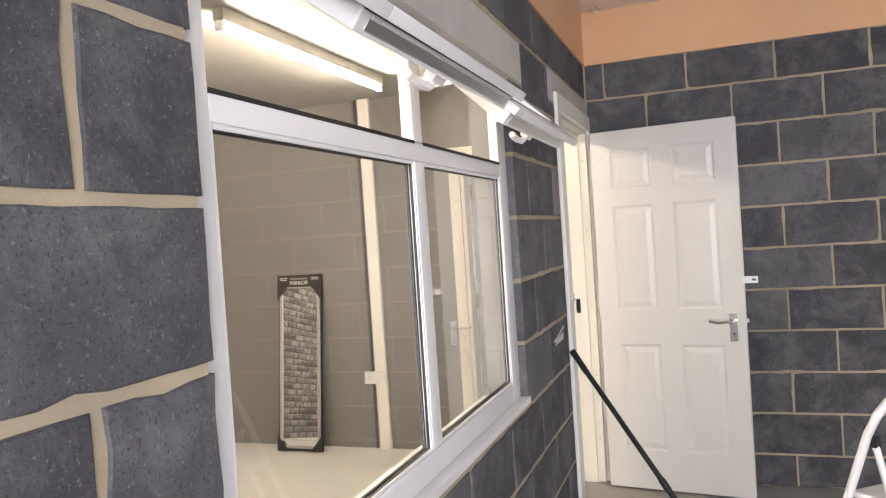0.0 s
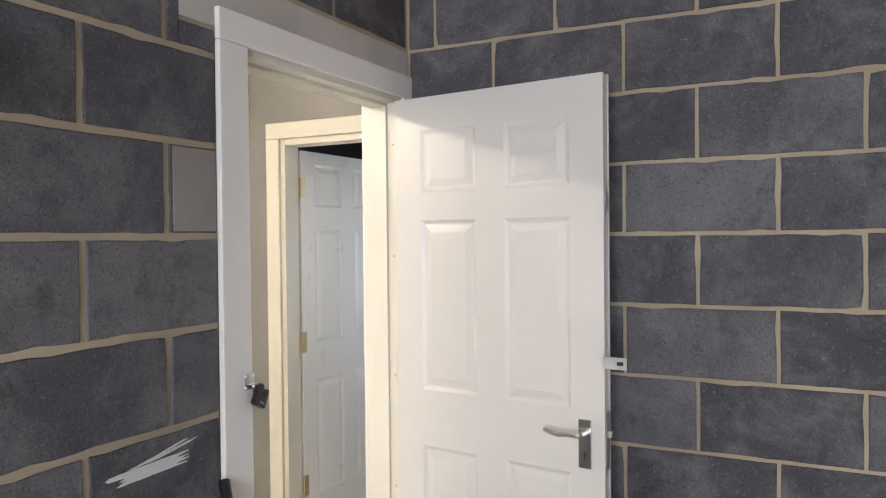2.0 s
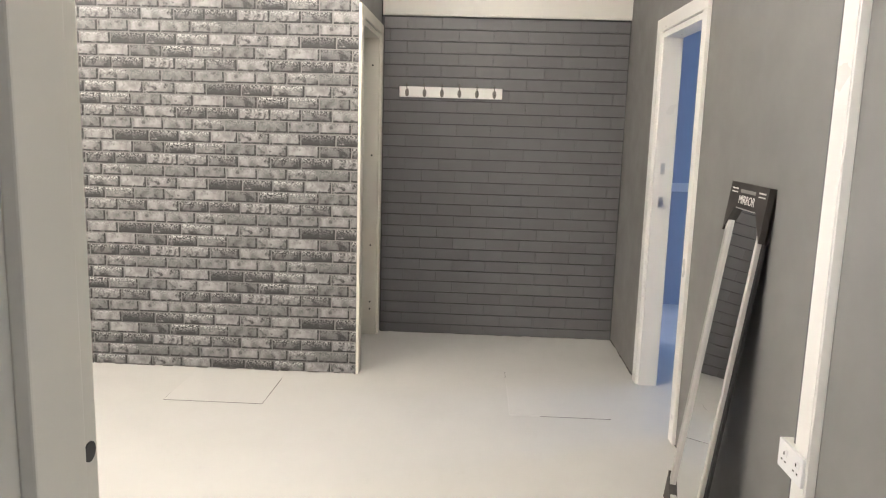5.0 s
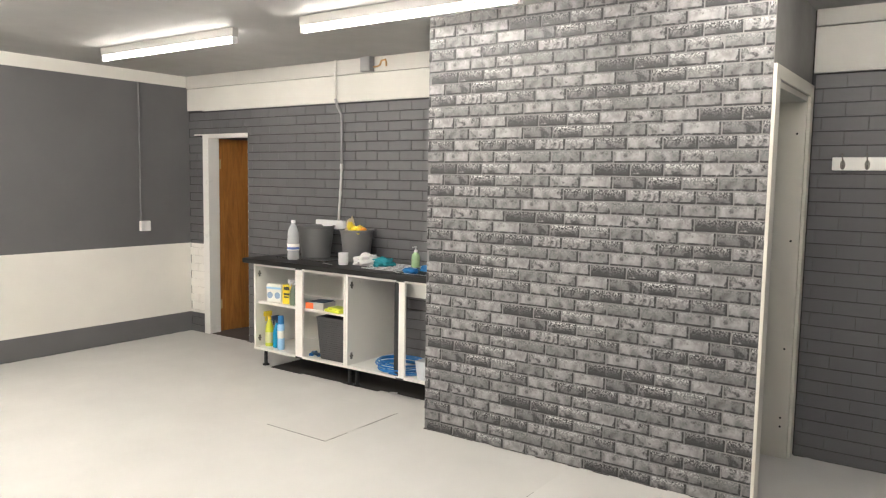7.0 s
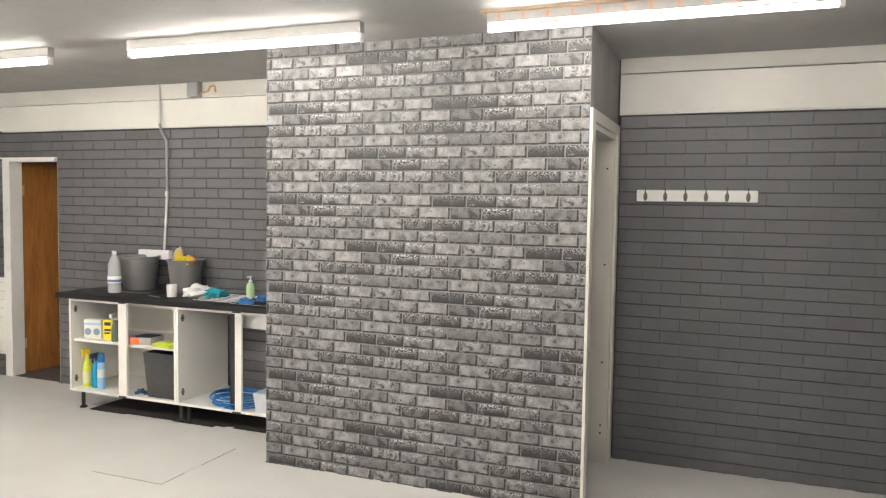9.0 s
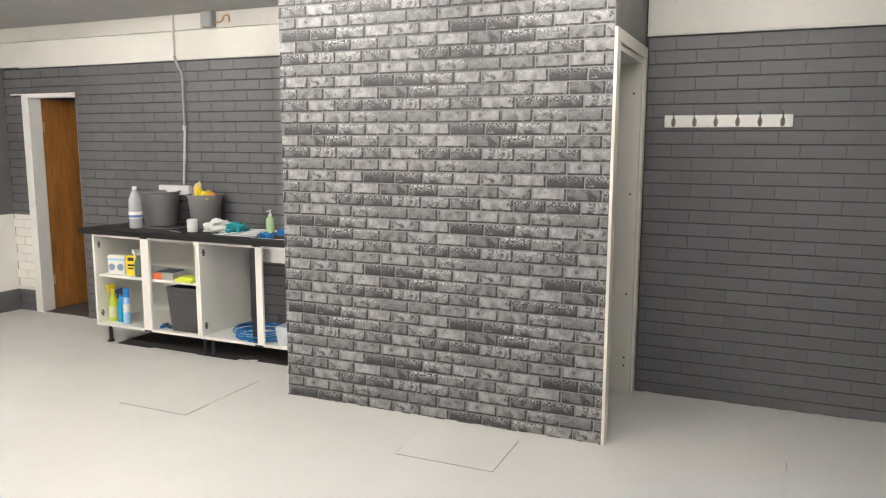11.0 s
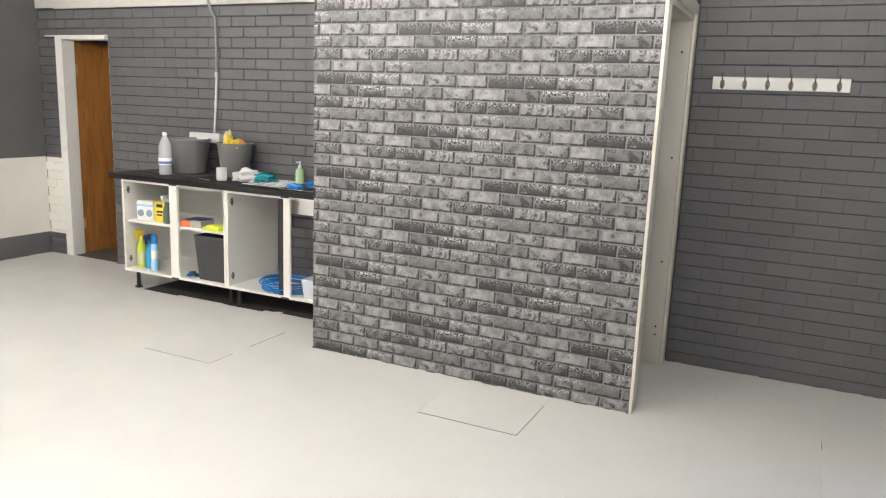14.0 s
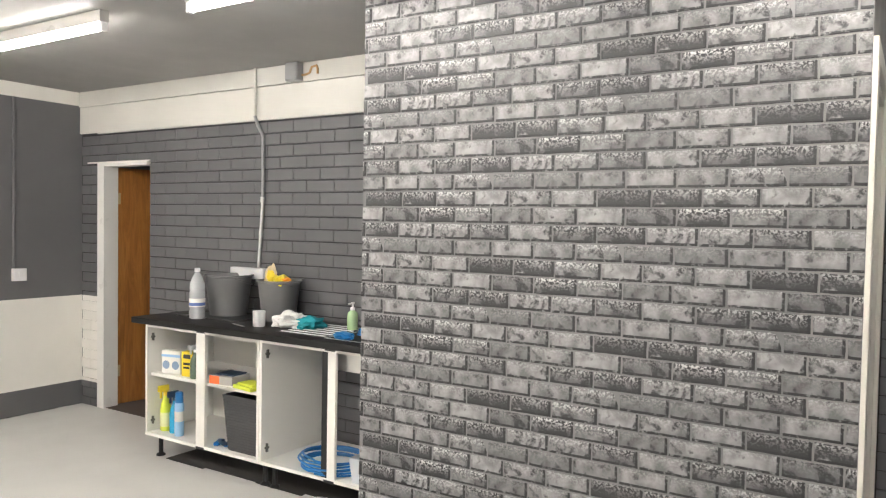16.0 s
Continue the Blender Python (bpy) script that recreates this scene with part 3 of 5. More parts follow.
# lighter paint than door_1's leaf, brightness put into the colour
leaf2 = part("leaf", leaf_mesh(bmesh.new(), 0.70, 1.93), M_WHITE, door2, "white moulded six-panel leaf")
leaf2.matrix_world = pose(PX0 + 0.04, YMB + 0.005, 0.012, 0, 0, 88)
lever_handle(leaf2, 0.64, 0.975, -1, -1)
for z in (0.25, 0.95, 1.70):
    bm = boxes((0.0, 0.03, -0.002, 0.0, z, z + 0.1))
    rod(bm, (-0.006, -0.003, z), (-0.006, -0.003, z + 0.1), 0.006)
    part("hinge", bm, M_BRASS, leaf2, "dull brass butt hinge")

# doorway in the mirror wall to the blue-lit room
door3 = tagged(thing("door_3", "white painted doorway without a leaf, blue light beyond", "doorway"), kind="structure")
for b in ((BX0, BX0 + 0.03, YM - 0.001, YMB + 0.001, 0, BZ), (BX1 - 0.03, BX1, YM - 0.001, YMB + 0.001, 0, BZ), (BX0 + 0.03, BX1 - 0.03, YM - 0.001, YMB + 0.001, BZ - 0.03, BZ)):
    part("lining", boxes(b, bev=0.002), M_WHITE, door3)
for b in ((BX0 - 0.068, BX0 + 0.006, YM - 0.018, YM, 0, BZ), (BX1 - 0.006, BX1 + 0.068, YM - 0.018, YM, 0, BZ), (BX0 - 0.068, BX1 + 0.068, YM - 0.018, YM, BZ, BZ + 0.068)):
    part("architrave", boxes(b, bev=0.004), M_WHITE, door3)
for z in (1.02, 1.20):
    part("keep_plate", boxes((BX0 + 0.030, BX0 + 0.0315, YM + 0.03, YM + 0.055, z, z + 0.06)), M_STEEL, door3)
structure("trim_dado_far_room", boxes((-6.48, -6.455, YMB, 7.36, 0.95, 1.02)), M_WHITE, "white dado rail")

wd = thing("wardrobe", "pale blue-lit tall wardrobe front with plain doors", "wardrobe", pose(-6.478, 7.38, 0.002))
M_WARD = paint("pale_grey_wardrobe_paint", (0.55, 0.56, 0.58), 0.4, 60, 0.05, 0.05)
part("carcass", boxes((0, 0.016, 0, 1.2, 0.0, 2.055)), M_WARD, wd)
for a, b in ((0.0, 0.78), (0.786, 1.19)):
    part("wardrobe_door", boxes((0.017, 0.034, a + 0.006, b - 0.003, 0.012, 2.03), bev=0.003), M_WARD, wd)
    part("door_moulding", boxes((0.034, 0.040, a + 0.05, a + 0.062, 0.10, 1.93), (0.034, 0.040, b - 0.062, b - 0.05, 0.10, 1.93), (0.034, 0.040, a + 0.062, b - 0.062, 0.10, 0.112), (0.034, 0.040, a + 0.062, b - 0.062, 1.918, 1.93), bev=0.002), M_WARD, wd)

# doorway in the partition's end
door4 = tagged(thing("door_4", "cream door frame in the end of the partition", "doorway"), kind="structure")
for b in ((QX0, QX0 + 0.03, 3.368, 3.541, 0, QZ), (QX1 - 0.03, QX1, 3.368, 3.541, 0, QZ), (QX0 + 0.03, QX1 - 0.03, 3.368, 3.541, QZ - 0.03, QZ)):
    part("lining", boxes(b, bev=0.002), M_CREAM, door4)
for b in ((QX0 - 0.068, QX0 + 0.006, 3.54, 3.556, 0, QZ), (QX1 - 0.006, XB + 0.001, 3.54, 3.556, 0, QZ), (QX0 - 0.068, XB + 0.001, 3.54, 3.556, QZ, QZ + 0.062)):
    part("architrave", boxes(b, bev=0.003), M_CREAM, door4)
for z in (0.30, 1.05, 1.72):
    part("hinge", boxes((QX1 - 0.0315, QX1 - 0.030, 3.50, 3.54, z, z + 0.1)), M_STEEL, door4)
for z in (0.18, 0.23, 0.62, 1.22, 1.80):
    bm = bmesh.new()
    rod(bm, (QX0 + 0.030, 3.50, z), (QX0 + 0.0312, 3.50, z), 0.006)
    part("screw_hole", bm, M_BLACK, door4)

# timber door in the corner
M_TIMBER = mat("orange_varnished_veneer", (0.42, 0.17, 0.04), 0.3)
_v = nd(M_TIMBER, "ShaderNodeTexCoord").outputs["Object"]
_mp = nd(M_TIMBER, "ShaderNodeMapping", Scale=(6.0, 6.0, 0.6))
ln(M_TIMBER, _v, _mp.inputs[0])
base(M_TIMBER, ramp(M_TIMBER, noise_tex(M_TIMBER, _mp.outputs[0], 4, 6, 0.65, 1.2), [(0.3, (0.21, 0.085, 0.020)), (0.55, (0.34, 0.145, 0.034)), (0.75, (0.42, 0.20, 0.05))]))
door5 = tagged(thing("door_5", "varnished orange timber door ajar in a white frame", "door"), kind="structure")
for b in ((XH - 0.12, XH + 0.004, OY0, OY0 + 0.085, 0, OZ), (XH - 0.12, XH - 0.03, OY1 - 0.03, OY1, 0, OZ), (XH - 0.12, XH + 0.002, OY0 + 0.085, OY1 - 0.03, OZ - 0.024, OZ)):
    part("lining", boxes(b, bev=0.003), M_WHITE, door5)
part("head_strip", boxes((XH - 0.004, XH + 0.006, OY0 - 0.125, OY1 + 0.005, OZ, OZ + 0.011)), M_WHITEWALL, door5)
lf = part("leaf", boxes((0, 0.60, 0, 0.04, 0, 1.866), bev=0.003), M_TIMBER, door5, "varnished orange timber leaf")
lf.matrix_world = pose(XH - 0.112, OY0 + 0.079, 0.012, 0, 0, 172)
for z in (0.22, 1.58):
    part("hinge", boxes((0.002, 0.030, -0.0015, 0.0, z, z + 0.09)), M_BRASS, lf, "dull brass butt hinge")
structure("trim_threshold", boxes((XH - 0.7, XH - 0.02, OY0, OY1, 0.0, 0.004)), mat("brown_threshold", (0.10, 0.08, 0.07), 0.8), "dark brown bare floor in the doorway")

# ---- window ----
win = tagged(thing("window_1", "white uPVC window with two open top lights", "window"), kind="structure")
FX0, FX1 = XW - 0.060, XW - 0.027
T0, T1, MU0, MU1 = 1.666, 1.714, 2.072, 2.134
for b in ((FX0, FX1, WY0, WY0 + 0.062, WZ0, WZ1), (FX0, FX1, WY1 - 0.098, WY1, WZ0, WZ1), (FX0, FX1, WY0 + 0.062, WY1 - 0.098, WZ0, WZ0 + 0.066), (FX0, FX1, WY0 + 0.062, WY1 - 0.098, WZ1 - 0.06, WZ1),
          (FX0, FX1, WY0 + 0.062, WY1 - 0.098, T0, T1), (FX0, FX1, MU0, MU1, WZ0 + 0.066, T0), (FX0, FX1, MU0, MU1, T1, WZ1 - 0.06)):
    part("window_frame", boxes(b, bev=0.006), M_UPVC, win, smooth=True)
part("window_sill", boxes((XW - 0.03, XW + 0.007, WY0 - 0.005, WY1 + 0.006, WZ0 - 0.022, WZ0 + 0.002), bev=0.003), M_UPVC, win)
for a, b, c, d in ((WY0 - 0.012, WY0 + 0.002, WZ0, WZ1), (WY1 - 0.002, WY1 + 0.012, WZ0, WZ1), (WY0 + 0.002, WY1 - 0.002, WZ1 - 0.002, WZ1 + 0.002)):
    part("reveal", boxes((XWI - 0.001, FX0 + 0.002, a, b, c, d)), M_PLASTER, win, "grey painted reveal")
part("window_board", boxes((XWI - 0.02, FX0, WY0, WY1, WZ0 - 0.02, WZ0 + 0.004), bev=0.004), M_UPVC, win)
for ya, yb in ((WY0 + 0.062, MU0), (MU1, WY1 - 0.098)):
    za, zb = WZ0 + 0.066, T0
    for side, xg in (("out", FX1 - 0.011), ("in", FX0 + 0.006)):
        g = 0.010
        part("gasket", boxes((xg - 0.003, xg + 0.003, ya, ya + g, za, zb), (xg - 0.003, xg + 0.003, yb - g, yb, za, zb), (xg - 0.003, xg + 0.003, ya + g, yb - g, za, za + g), (xg - 0.003, xg + 0.003, ya + g, yb - g, zb - g, zb)), M_GASKET, win)
    bead = boxes((FX1 - 0.008, FX1 - 0.003, ya, ya + 0.009, za, zb), (FX1 - 0.008, FX1 - 0.003, yb - 0.009, yb, za, zb), (FX1 - 0.008, FX1 - 0.003, ya + 0.009, yb - 0.009, za, za + 0.009), (FX1 - 0.008, FX1 - 0.003, ya + 0.009, yb - 0.009, zb - 0.009, zb), bev=0.003)
    part("glazing_bead", bead, M_UPVC, win)
    p = part("pane", boxes((FX1 - 0.020, FX1 - 0.014, ya, yb, za, zb)), M_GLASS, win)
    p.visible_shadow = False
    # open fanlight: wide outer face, narrower inner section
    sa, sb = (WY0 + 0.008, (MU0 + MU1) / 2 - 0.003) if ya < 1.5 else ((MU0 + MU1) / 2 + 0.003, WY1 - 0.012)
    ia, ib = ya + 0.004, yb - 0.004
    bm = boxes((0.006, 0.028, sa, ia + 0.040, -0.314, 0.010), (0.006, 0.028, ib - 0.040, sb, -0.314, 0.010), (0.006, 0.028, ia + 0.040, ib - 0.040, -0.040, 0.010), (0.006, 0.028, ia + 0.040, ib - 0.040, -0.314, -0.244), bev=0.004)
    sash = part("top_light", bm, M_UPVC, win, "open top-hung light", True)
    sash.matrix_world = pose(XW - 0.012, 0, 1.964, 0, -53 if ya < 1.5 else -46.5, 0)
    part("inner_section", boxes((-0.030, 0.0055, ia, ia + 0.036, -0.294, -0.010), (-0.030, 0.0055, ib - 0.036, ib, -0.294, -0.010), (-0.030, 0.0055, ia + 0.036, ib - 0.036, -0.046, -0.010), (-0.030, 0.0055, ia + 0.036, ib - 0.036, -0.294, -0.247), bev=0.003), M_UPVC, sash)
    q = part("pane", boxes((-0.006, 0.006, ya + 0.04, yb - 0.04, -0.244, -0.050)), M_GLASS, sash)
    q.visible_shadow = False
    part("gasket", boxes((0.0040, 0.0062, ia + 0.005, ib - 0.005, -0.301, -0.2942), (0.0265, 0.0295, ya + 0.034, yb - 0.034, -0.252, -0.244), (0.0265, 0.0295, ya + 0.034, ya + 0.042, -0.244, -0.05), (0.0265, 0.0295, yb - 0.042, yb - 0.034, -0.244, -0.05)), M_GASKET, sash)
    part("lock_channel", boxes((-0.022, -0.004, ya + 0.03, yb - 0.03, -0.2962, -0.2942)), M_STEEL, sash, "zinc espagnolette strip")
    hb = boxes((-0.046, -0.028, (ya + yb) / 2 - 0.03, (ya + yb) / 2 + 0.03, -0.281, -0.257), bev=0.005)
    tube_along(hb, [(-0.05, (ya + yb) / 2, -0.269), (-0.058, (ya + yb) / 2 - 0.008, -0.269), (-0.060, (ya + yb) / 2 - 0.045, -0.265), (-0.056, (ya + yb) / 2 - 0.085, -0.259), (-0.054, (ya + yb) / 2 - 0.092, -0.258)], 0.0095)
    part("window_handle", hb, M_UPVC, sash, "white cranked handle", True)
    for ye in (ya + 0.004, yb - 0.004):
        part("friction_stay", boxes((XW - 0.05, XW + 0.09, ye - 0.002, ye + 0.002, 1.852, 1.866)), M_STEEL, win)
    part("gasket", boxes((FX1 - 0.002, FX1 + 0.002, ya, yb, T1 - 0.006, T1 + 0.002)), M_GASKET, win)

# unseen window, added as a source for the fill on door_2's leaf
win2 = tagged(thing("added_window_2", "added unseen window for the light on the door leaf", "window"), kind="structure")
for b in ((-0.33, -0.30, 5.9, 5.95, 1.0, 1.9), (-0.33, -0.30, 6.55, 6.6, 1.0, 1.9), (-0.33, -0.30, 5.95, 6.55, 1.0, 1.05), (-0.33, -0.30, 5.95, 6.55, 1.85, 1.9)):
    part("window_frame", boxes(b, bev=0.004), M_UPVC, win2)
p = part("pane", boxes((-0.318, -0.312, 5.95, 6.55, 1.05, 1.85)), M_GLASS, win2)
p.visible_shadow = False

# ---- lintels, smear, pole, stool ----
tagged(part("lintel", boxes((XW - 0.030, XW + 0.0015, 1.0, 3.15, WZ1 - 0.002, 2.180), bev=0.002), M_LINTEL, None, "pale concrete lintel over the window"), kind="structure")
tagged(part("lintel", boxes((XW - 0.006, XW + 0.0015, 3.66, YE - 0.004, 2.05, 2.192), bev=0.002), M_LINTEL, None, "pale concrete lintel over the door"), kind="structure")

tagged(part("mortar_patch", boxes((XW - 0.004, XW + 0.0012, 3.632, 3.770, 1.537, 1.738), bev=0.0015), paint("brown_grey_patch", (0.28, 0.255, 0.25), 0.85, 120, 0.3, 0.5), None, "brownish mortar-covered half block beside the door"), kind="structure")

M_SMEAR = mat("dried_white_paint", (0.62, 0.62, 0.62), 0.7)
random.seed(5)
smear = thing("paint_smear", "smear of dried white paint on a block", "paint smear", pose(XW, 3.45, 1.008))
for k in range(15):
    bm = bmesh.new()
    low = k < 10
    y0 = random.uniform(-0.02, 0.03) if low else random.uniform(0.02, 0.10)
    y1 = random.uniform(0.17, 0.225) if low else random.uniform(0.20, 0.245)
    z0 = -0.024 + 0.0026 * k if low else 0.004 + 0.0022 * (k - 10)
    w = random.uniform(0.0022, 0.0042) if low else random.uniform(0.0010, 0.0022)
    rise = 0.006 if low else 0.022
    up_, down_ = [], []
    for i in range(17):
        f = i / 16
        z = z0 + rise * f + 0.0015 * math.sin(4 * f + 0.3 * k)
        hw = w * math.sin(math.pi * (0.03 + 0.94 * f)) ** 0.5 * random.uniform(0.8, 1.15)
        up_.append(bm.verts.new((0.0022 + 0.00005 * k, y0 + (y1 - y0) * f, z + hw)))
        down_.append(bm.verts.new((0.0022 + 0.00005 * k, y0 + (y1 - y0) * f, z - hw)))
    for i in range(16):
        bm.faces.new((down_[i], down_[i + 1], up_[i + 1], up_[i]))
    part("brush_stroke", bm, M_SMEAR, smear)

po = thing("broom_handle", "black pole leaning on the block wall beside the door", "pole")
bm = bmesh.new()
rod(bm, (-0.657, 3.762, 0.900), (0.03, 3.305, 0.012), 0.0115, 0.0115, 14)
part("shaft", bm, M_BLACK, po, smooth=True)
bm = bmesh.new()
rod(bm, (-0.664, 3.767, 0.910), (-0.597, 3.722, 0.821), 0.0145, 0.0135, 14)
part("grip", bm, M_BLACK, po, "black rubber grip", True)
bm = bmesh.new()
rod(bm, (-0.286, 3.515, 0.421), (-0.255, 3.494, 0.380), 0.0145, 0.0145, 14)
part("joint_collar", bm, M_BLACK, po, smooth=True)

# step stool: leaning front hoop, two back legs, two treads
st = thing("step_stool", "white tubular step stool with a hooped handle", "step stool", pose(0.343, 2.90, 0, 0, 0, -53))
M_LADDER = paint("white_enamel_tube", (0.74, 0.74, 0.75), 0.35, 50, 0.03, 0.03)


def front_x(z):
    return 0.36 * (z - 0.7)


hoop = [(front_x(z), y, z) for y, z in ((-0.035, 0.014), (0.0, 0.70), (0.006, 0.80), (0.022, 0.86), (0.055, 0.905), (0.10, 0.925), (0.24, 0.925), (0.285, 0.905), (0.318, 0.86), (0.334, 0.80), (0.34, 0.70), (0.375, 0.014))]
bm = bmesh.new()
tube_along(bm, hoop, 0.0135, 10)
part("front_hoop", bm, M_LADDER, st, smooth=True)
for y, o in ((0.022, -0.03), (0.318, 0.03)):
    bm = bmesh.new()
    rod(bm, (0.045, y, 0.775), (0.30, y + o, 0.014), 0.0105)
    part("back_leg", bm, M_LADDER, st, smooth=True)
    part("pivot_cap", boxes((0.028, 0.058, y - 0.012, y + 0.012, 0.762, 0.80), bev=0.004), M_BLACK, st, "dark plastic pivot cap")
for z, d in ((0.60, 0.20), (0.30, 0.15)):
    part("tread", boxes((front_x(z) - 0.01, front_x(z) + d, 0.016, 0.324, z - 0.014, z + 0.008), bev=0.006), M_LADDER, st)
for y in (-0.035, 0.375):
    part("rubber_foot", boxes((front_x(0.0) - 0.018, front_x(0.0) + 0.018, y - 0.018, y + 0.018, -0.002, 0.03), bev=0.004), M_BLACK, st)

hk = thing("ceiling_wire", "loop of grey wire hanging from the foil ceiling", "wire")
bm = bmesh.new()
tube_along(bm, [(-0.60, 4.62, 2.70), (-0.60, 4.60, 2.665), (-0.57, 4.60, 2.65), (-0.55, 4.61, 2.662), (-0.565, 4.61, 2.685), (-0.58, 4.61, 2.70)], 0.003, 6)
part("wire_loop", bm, M_STEEL, hk, smooth=True)

# ---- mirror wall: trunking, socket, leaning mirror ----
tr = thing("cable_trunking", "white plastic cable trunking up the grey wall", "cable trunking")
part("trunking_body", boxes((-2.322, -2.236, YM - 0.028, YM, 0.0, ZC), bev=0.003), M_WHITE, tr)
part("trunking_lid", boxes((-2.318, -2.240, YM - 0.031, YM - 0.027, 0.0, ZC)), M_WHITE, tr)
pp = thing("painted_conduit", "conduit painted dark grey beside the trunking", "conduit")
bm = bmesh.new()
rod(bm, (-2.352, YM - 0.009, 0.0), (-2.352, YM - 0.009, ZC), 0.010)
part("pipe", bm, M_GREY, pp, smooth=True)


def socket(m, w, h, label, switches):
    s = thing("wall_socket", label, "wall socket", m)
    part("back_box", boxes((-w / 2, w / 2, 0, 0.030, -h / 2, h / 2), bev=0.003), M_WHITE, s)
    part("face_plate", boxes((-w / 2, w / 2, -0.010, 0.0, -h / 2, h / 2), bev=0.003), M_UPVC, s)
    for k in range(switches):
        x = -w / 2 + w * (k + 0.5) / switches
        if w > 0.1:
            part("switch_rocker", boxes((x + 0.012, x + 0.024, -0.014, -0.010, 0.004, 0.024), bev=0.001), M_UPVC, s)
            part("socket_holes", boxes((x - 0.003, x + 0.003, -0.0108, -0.0098, 0.004, 0.014), (x - 0.016, x - 0.008, -0.0108, -0.0098, -0.016, -0.011), (x + 0.008, x + 0.016, -0.0108, -0.0098, -0.016, -0.011)), M_BLACK, s)
        else:
            part("switch_rocker", boxes((-0.012, 0.012, -0.015, -0.010, -0.02, 0.02), bev=0.002), M_UPVC, s)
    return s


socket(pose(-2.320, YM - 0.0311, 0.507), 0.160, 0.086, "white double wall socket on the trunking", 2)
socket(pose(-4.81, YL + 0.0312, 1.055, 0, 0, 180), 0.092, 0.092, "white light switch on the banded wall", 1)
wp = thing("painted_conduit", "conduit painted dark grey above the light switch", "conduit")
bm = bmesh.new()
rod(bm, (-4.78, YL + 0.01, 1.10), (-4.78, YL + 0.01, 2.36), 0.010)
part("pipe", bm, M_GREY, wp, smooth=True)

mi = thing("leaning_mirror", "tall framed mirror in card corners leaning on the wall", "mirror", pose(-2.885, 4.995, 0.004, -7.2, 0, 0))
W2, H2 = 0.180, 1.262
part("backing", boxes((-W2, W2, 0.004, 0.014, 0, H2)), M_BLACK, mi)
part("mirror_glass", boxes((-0.145, 0.145, 0.0, 0.004, 0.04, 1.17)), M_MIRROR, mi)
part("mirror_frame", boxes((-0.165, -0.145, -0.012, 0.004, 0.02, 1.19), (0.145, 0.165, -0.012, 0.004, 0.02, 1.19), (-0.145, 0.145, -0.012, 0.004, 0.02, 0.04), (-0.145, 0.145, -0.012, 0.004, 1.17, 1.19), bev=0.003), M_BATTEN, mi, "thin silver-white frame")


def flat(pts, y0, y1):
    bm = bmesh.new()
    a = [bm.verts.new((x, y0, z)) for x, z in pts]
    b = [bm.verts.new((x, y1, z)) for x, z in pts]
    bm.faces.new(a)
    bm.faces.new(b[::-1])
    n = len(pts)
    for k in range(n):
        bm.faces.new((a[k], a[(k + 1) % n], b[(k + 1) % n], b[k]))
    return bm


part("card_header", flat([(-W2, 1.08), (-0.10, 1.175), (0.10, 1.175), (W2, 1.08), (W2, H2), (-W2, H2)], -0.016, 0.018), M_CARD, mi, "dark brown printed card header")
for s in (-1, 1):
    part("card_corner", flat([(s * W2, 0.0), (s * 0.085, 0.0), (s * W2, 0.11)], -0.016, 0.018), M_CARD, mi, "dark brown card corner")
    part("print_bars", boxes((s * 0.13 - 0.03, s * 0.13 + 0.03, -0.0168, -0.016, 1.237, 1.242), (s * 0.13 - 0.03, s * 0.13 + 0.03, -0.0168, -0.016, 1.225, 1.229)), M_PRINT, mi)
fc = bpy.data.curves.new("mirror_word", "FONT")
fc.body, fc.size, fc.align_x, fc.extrude = "MIRROR", 0.042, "CENTER", 0.0003
fc.materials.append(M_PRINT)
tx = new("printed_word", fc)
tx.parent = mi
tx.matrix_local = pose(0, -0.0166, 1.190, 90, 0, 0)
part("print_bars", boxes((-0.07, 0.07, -0.0168, -0.016, 1.228, 1.240)), mat("faded_print", (0.25, 0.24, 0.22), 0.6), mi)

# ---- coat rail ----
M_TARNISH = mat("tarnished_steel", (0.22, 0.21, 0.19), 0.42, 1.0)
cr = thing("coat_rail", "cream wooden coat rail with six steel hooks", "coat rail", pose(XH, 4.006, 1.642))
part("board", boxes((0, 0.018, -0.34, 0.34, -0.035, 0.035), bev=0.004), M_WHITE, cr)
for k in range(6):
    y = -0.288 + k * 0.1152
    bm = bmesh.new()
    lathe(bm, [(0.0, -0.004), (0.011, -0.003), (0.013, 0.0)], (0, 0, 0), 14)
    bmesh.ops.transform(bm, matrix=pose(0.020, y, -0.006, 0, 90, 0) @ Matrix.Diagonal((2.0, 1.0, 1.0, 1)), verts=bm.verts)
    tube_along(bm, [(0.020, y, -0.01), (0.034, y, -0.028), (0.050, y, -0.026), (0.056, y, -0.012)], 0.0035)
    tube_along(bm, [(0.020, y, 0.0), (0.030, y, 0.022), (0.052, y, 0.042), (0.060, y, 0.052)], 0.0035)
    part("hook", bm, M_TARNISH, cr, "tarnished steel double hook", True)

# ---- floor hatches ----
M_GAP = mat("dark_gap", (0.10, 0.095, 0.085), 0.9)


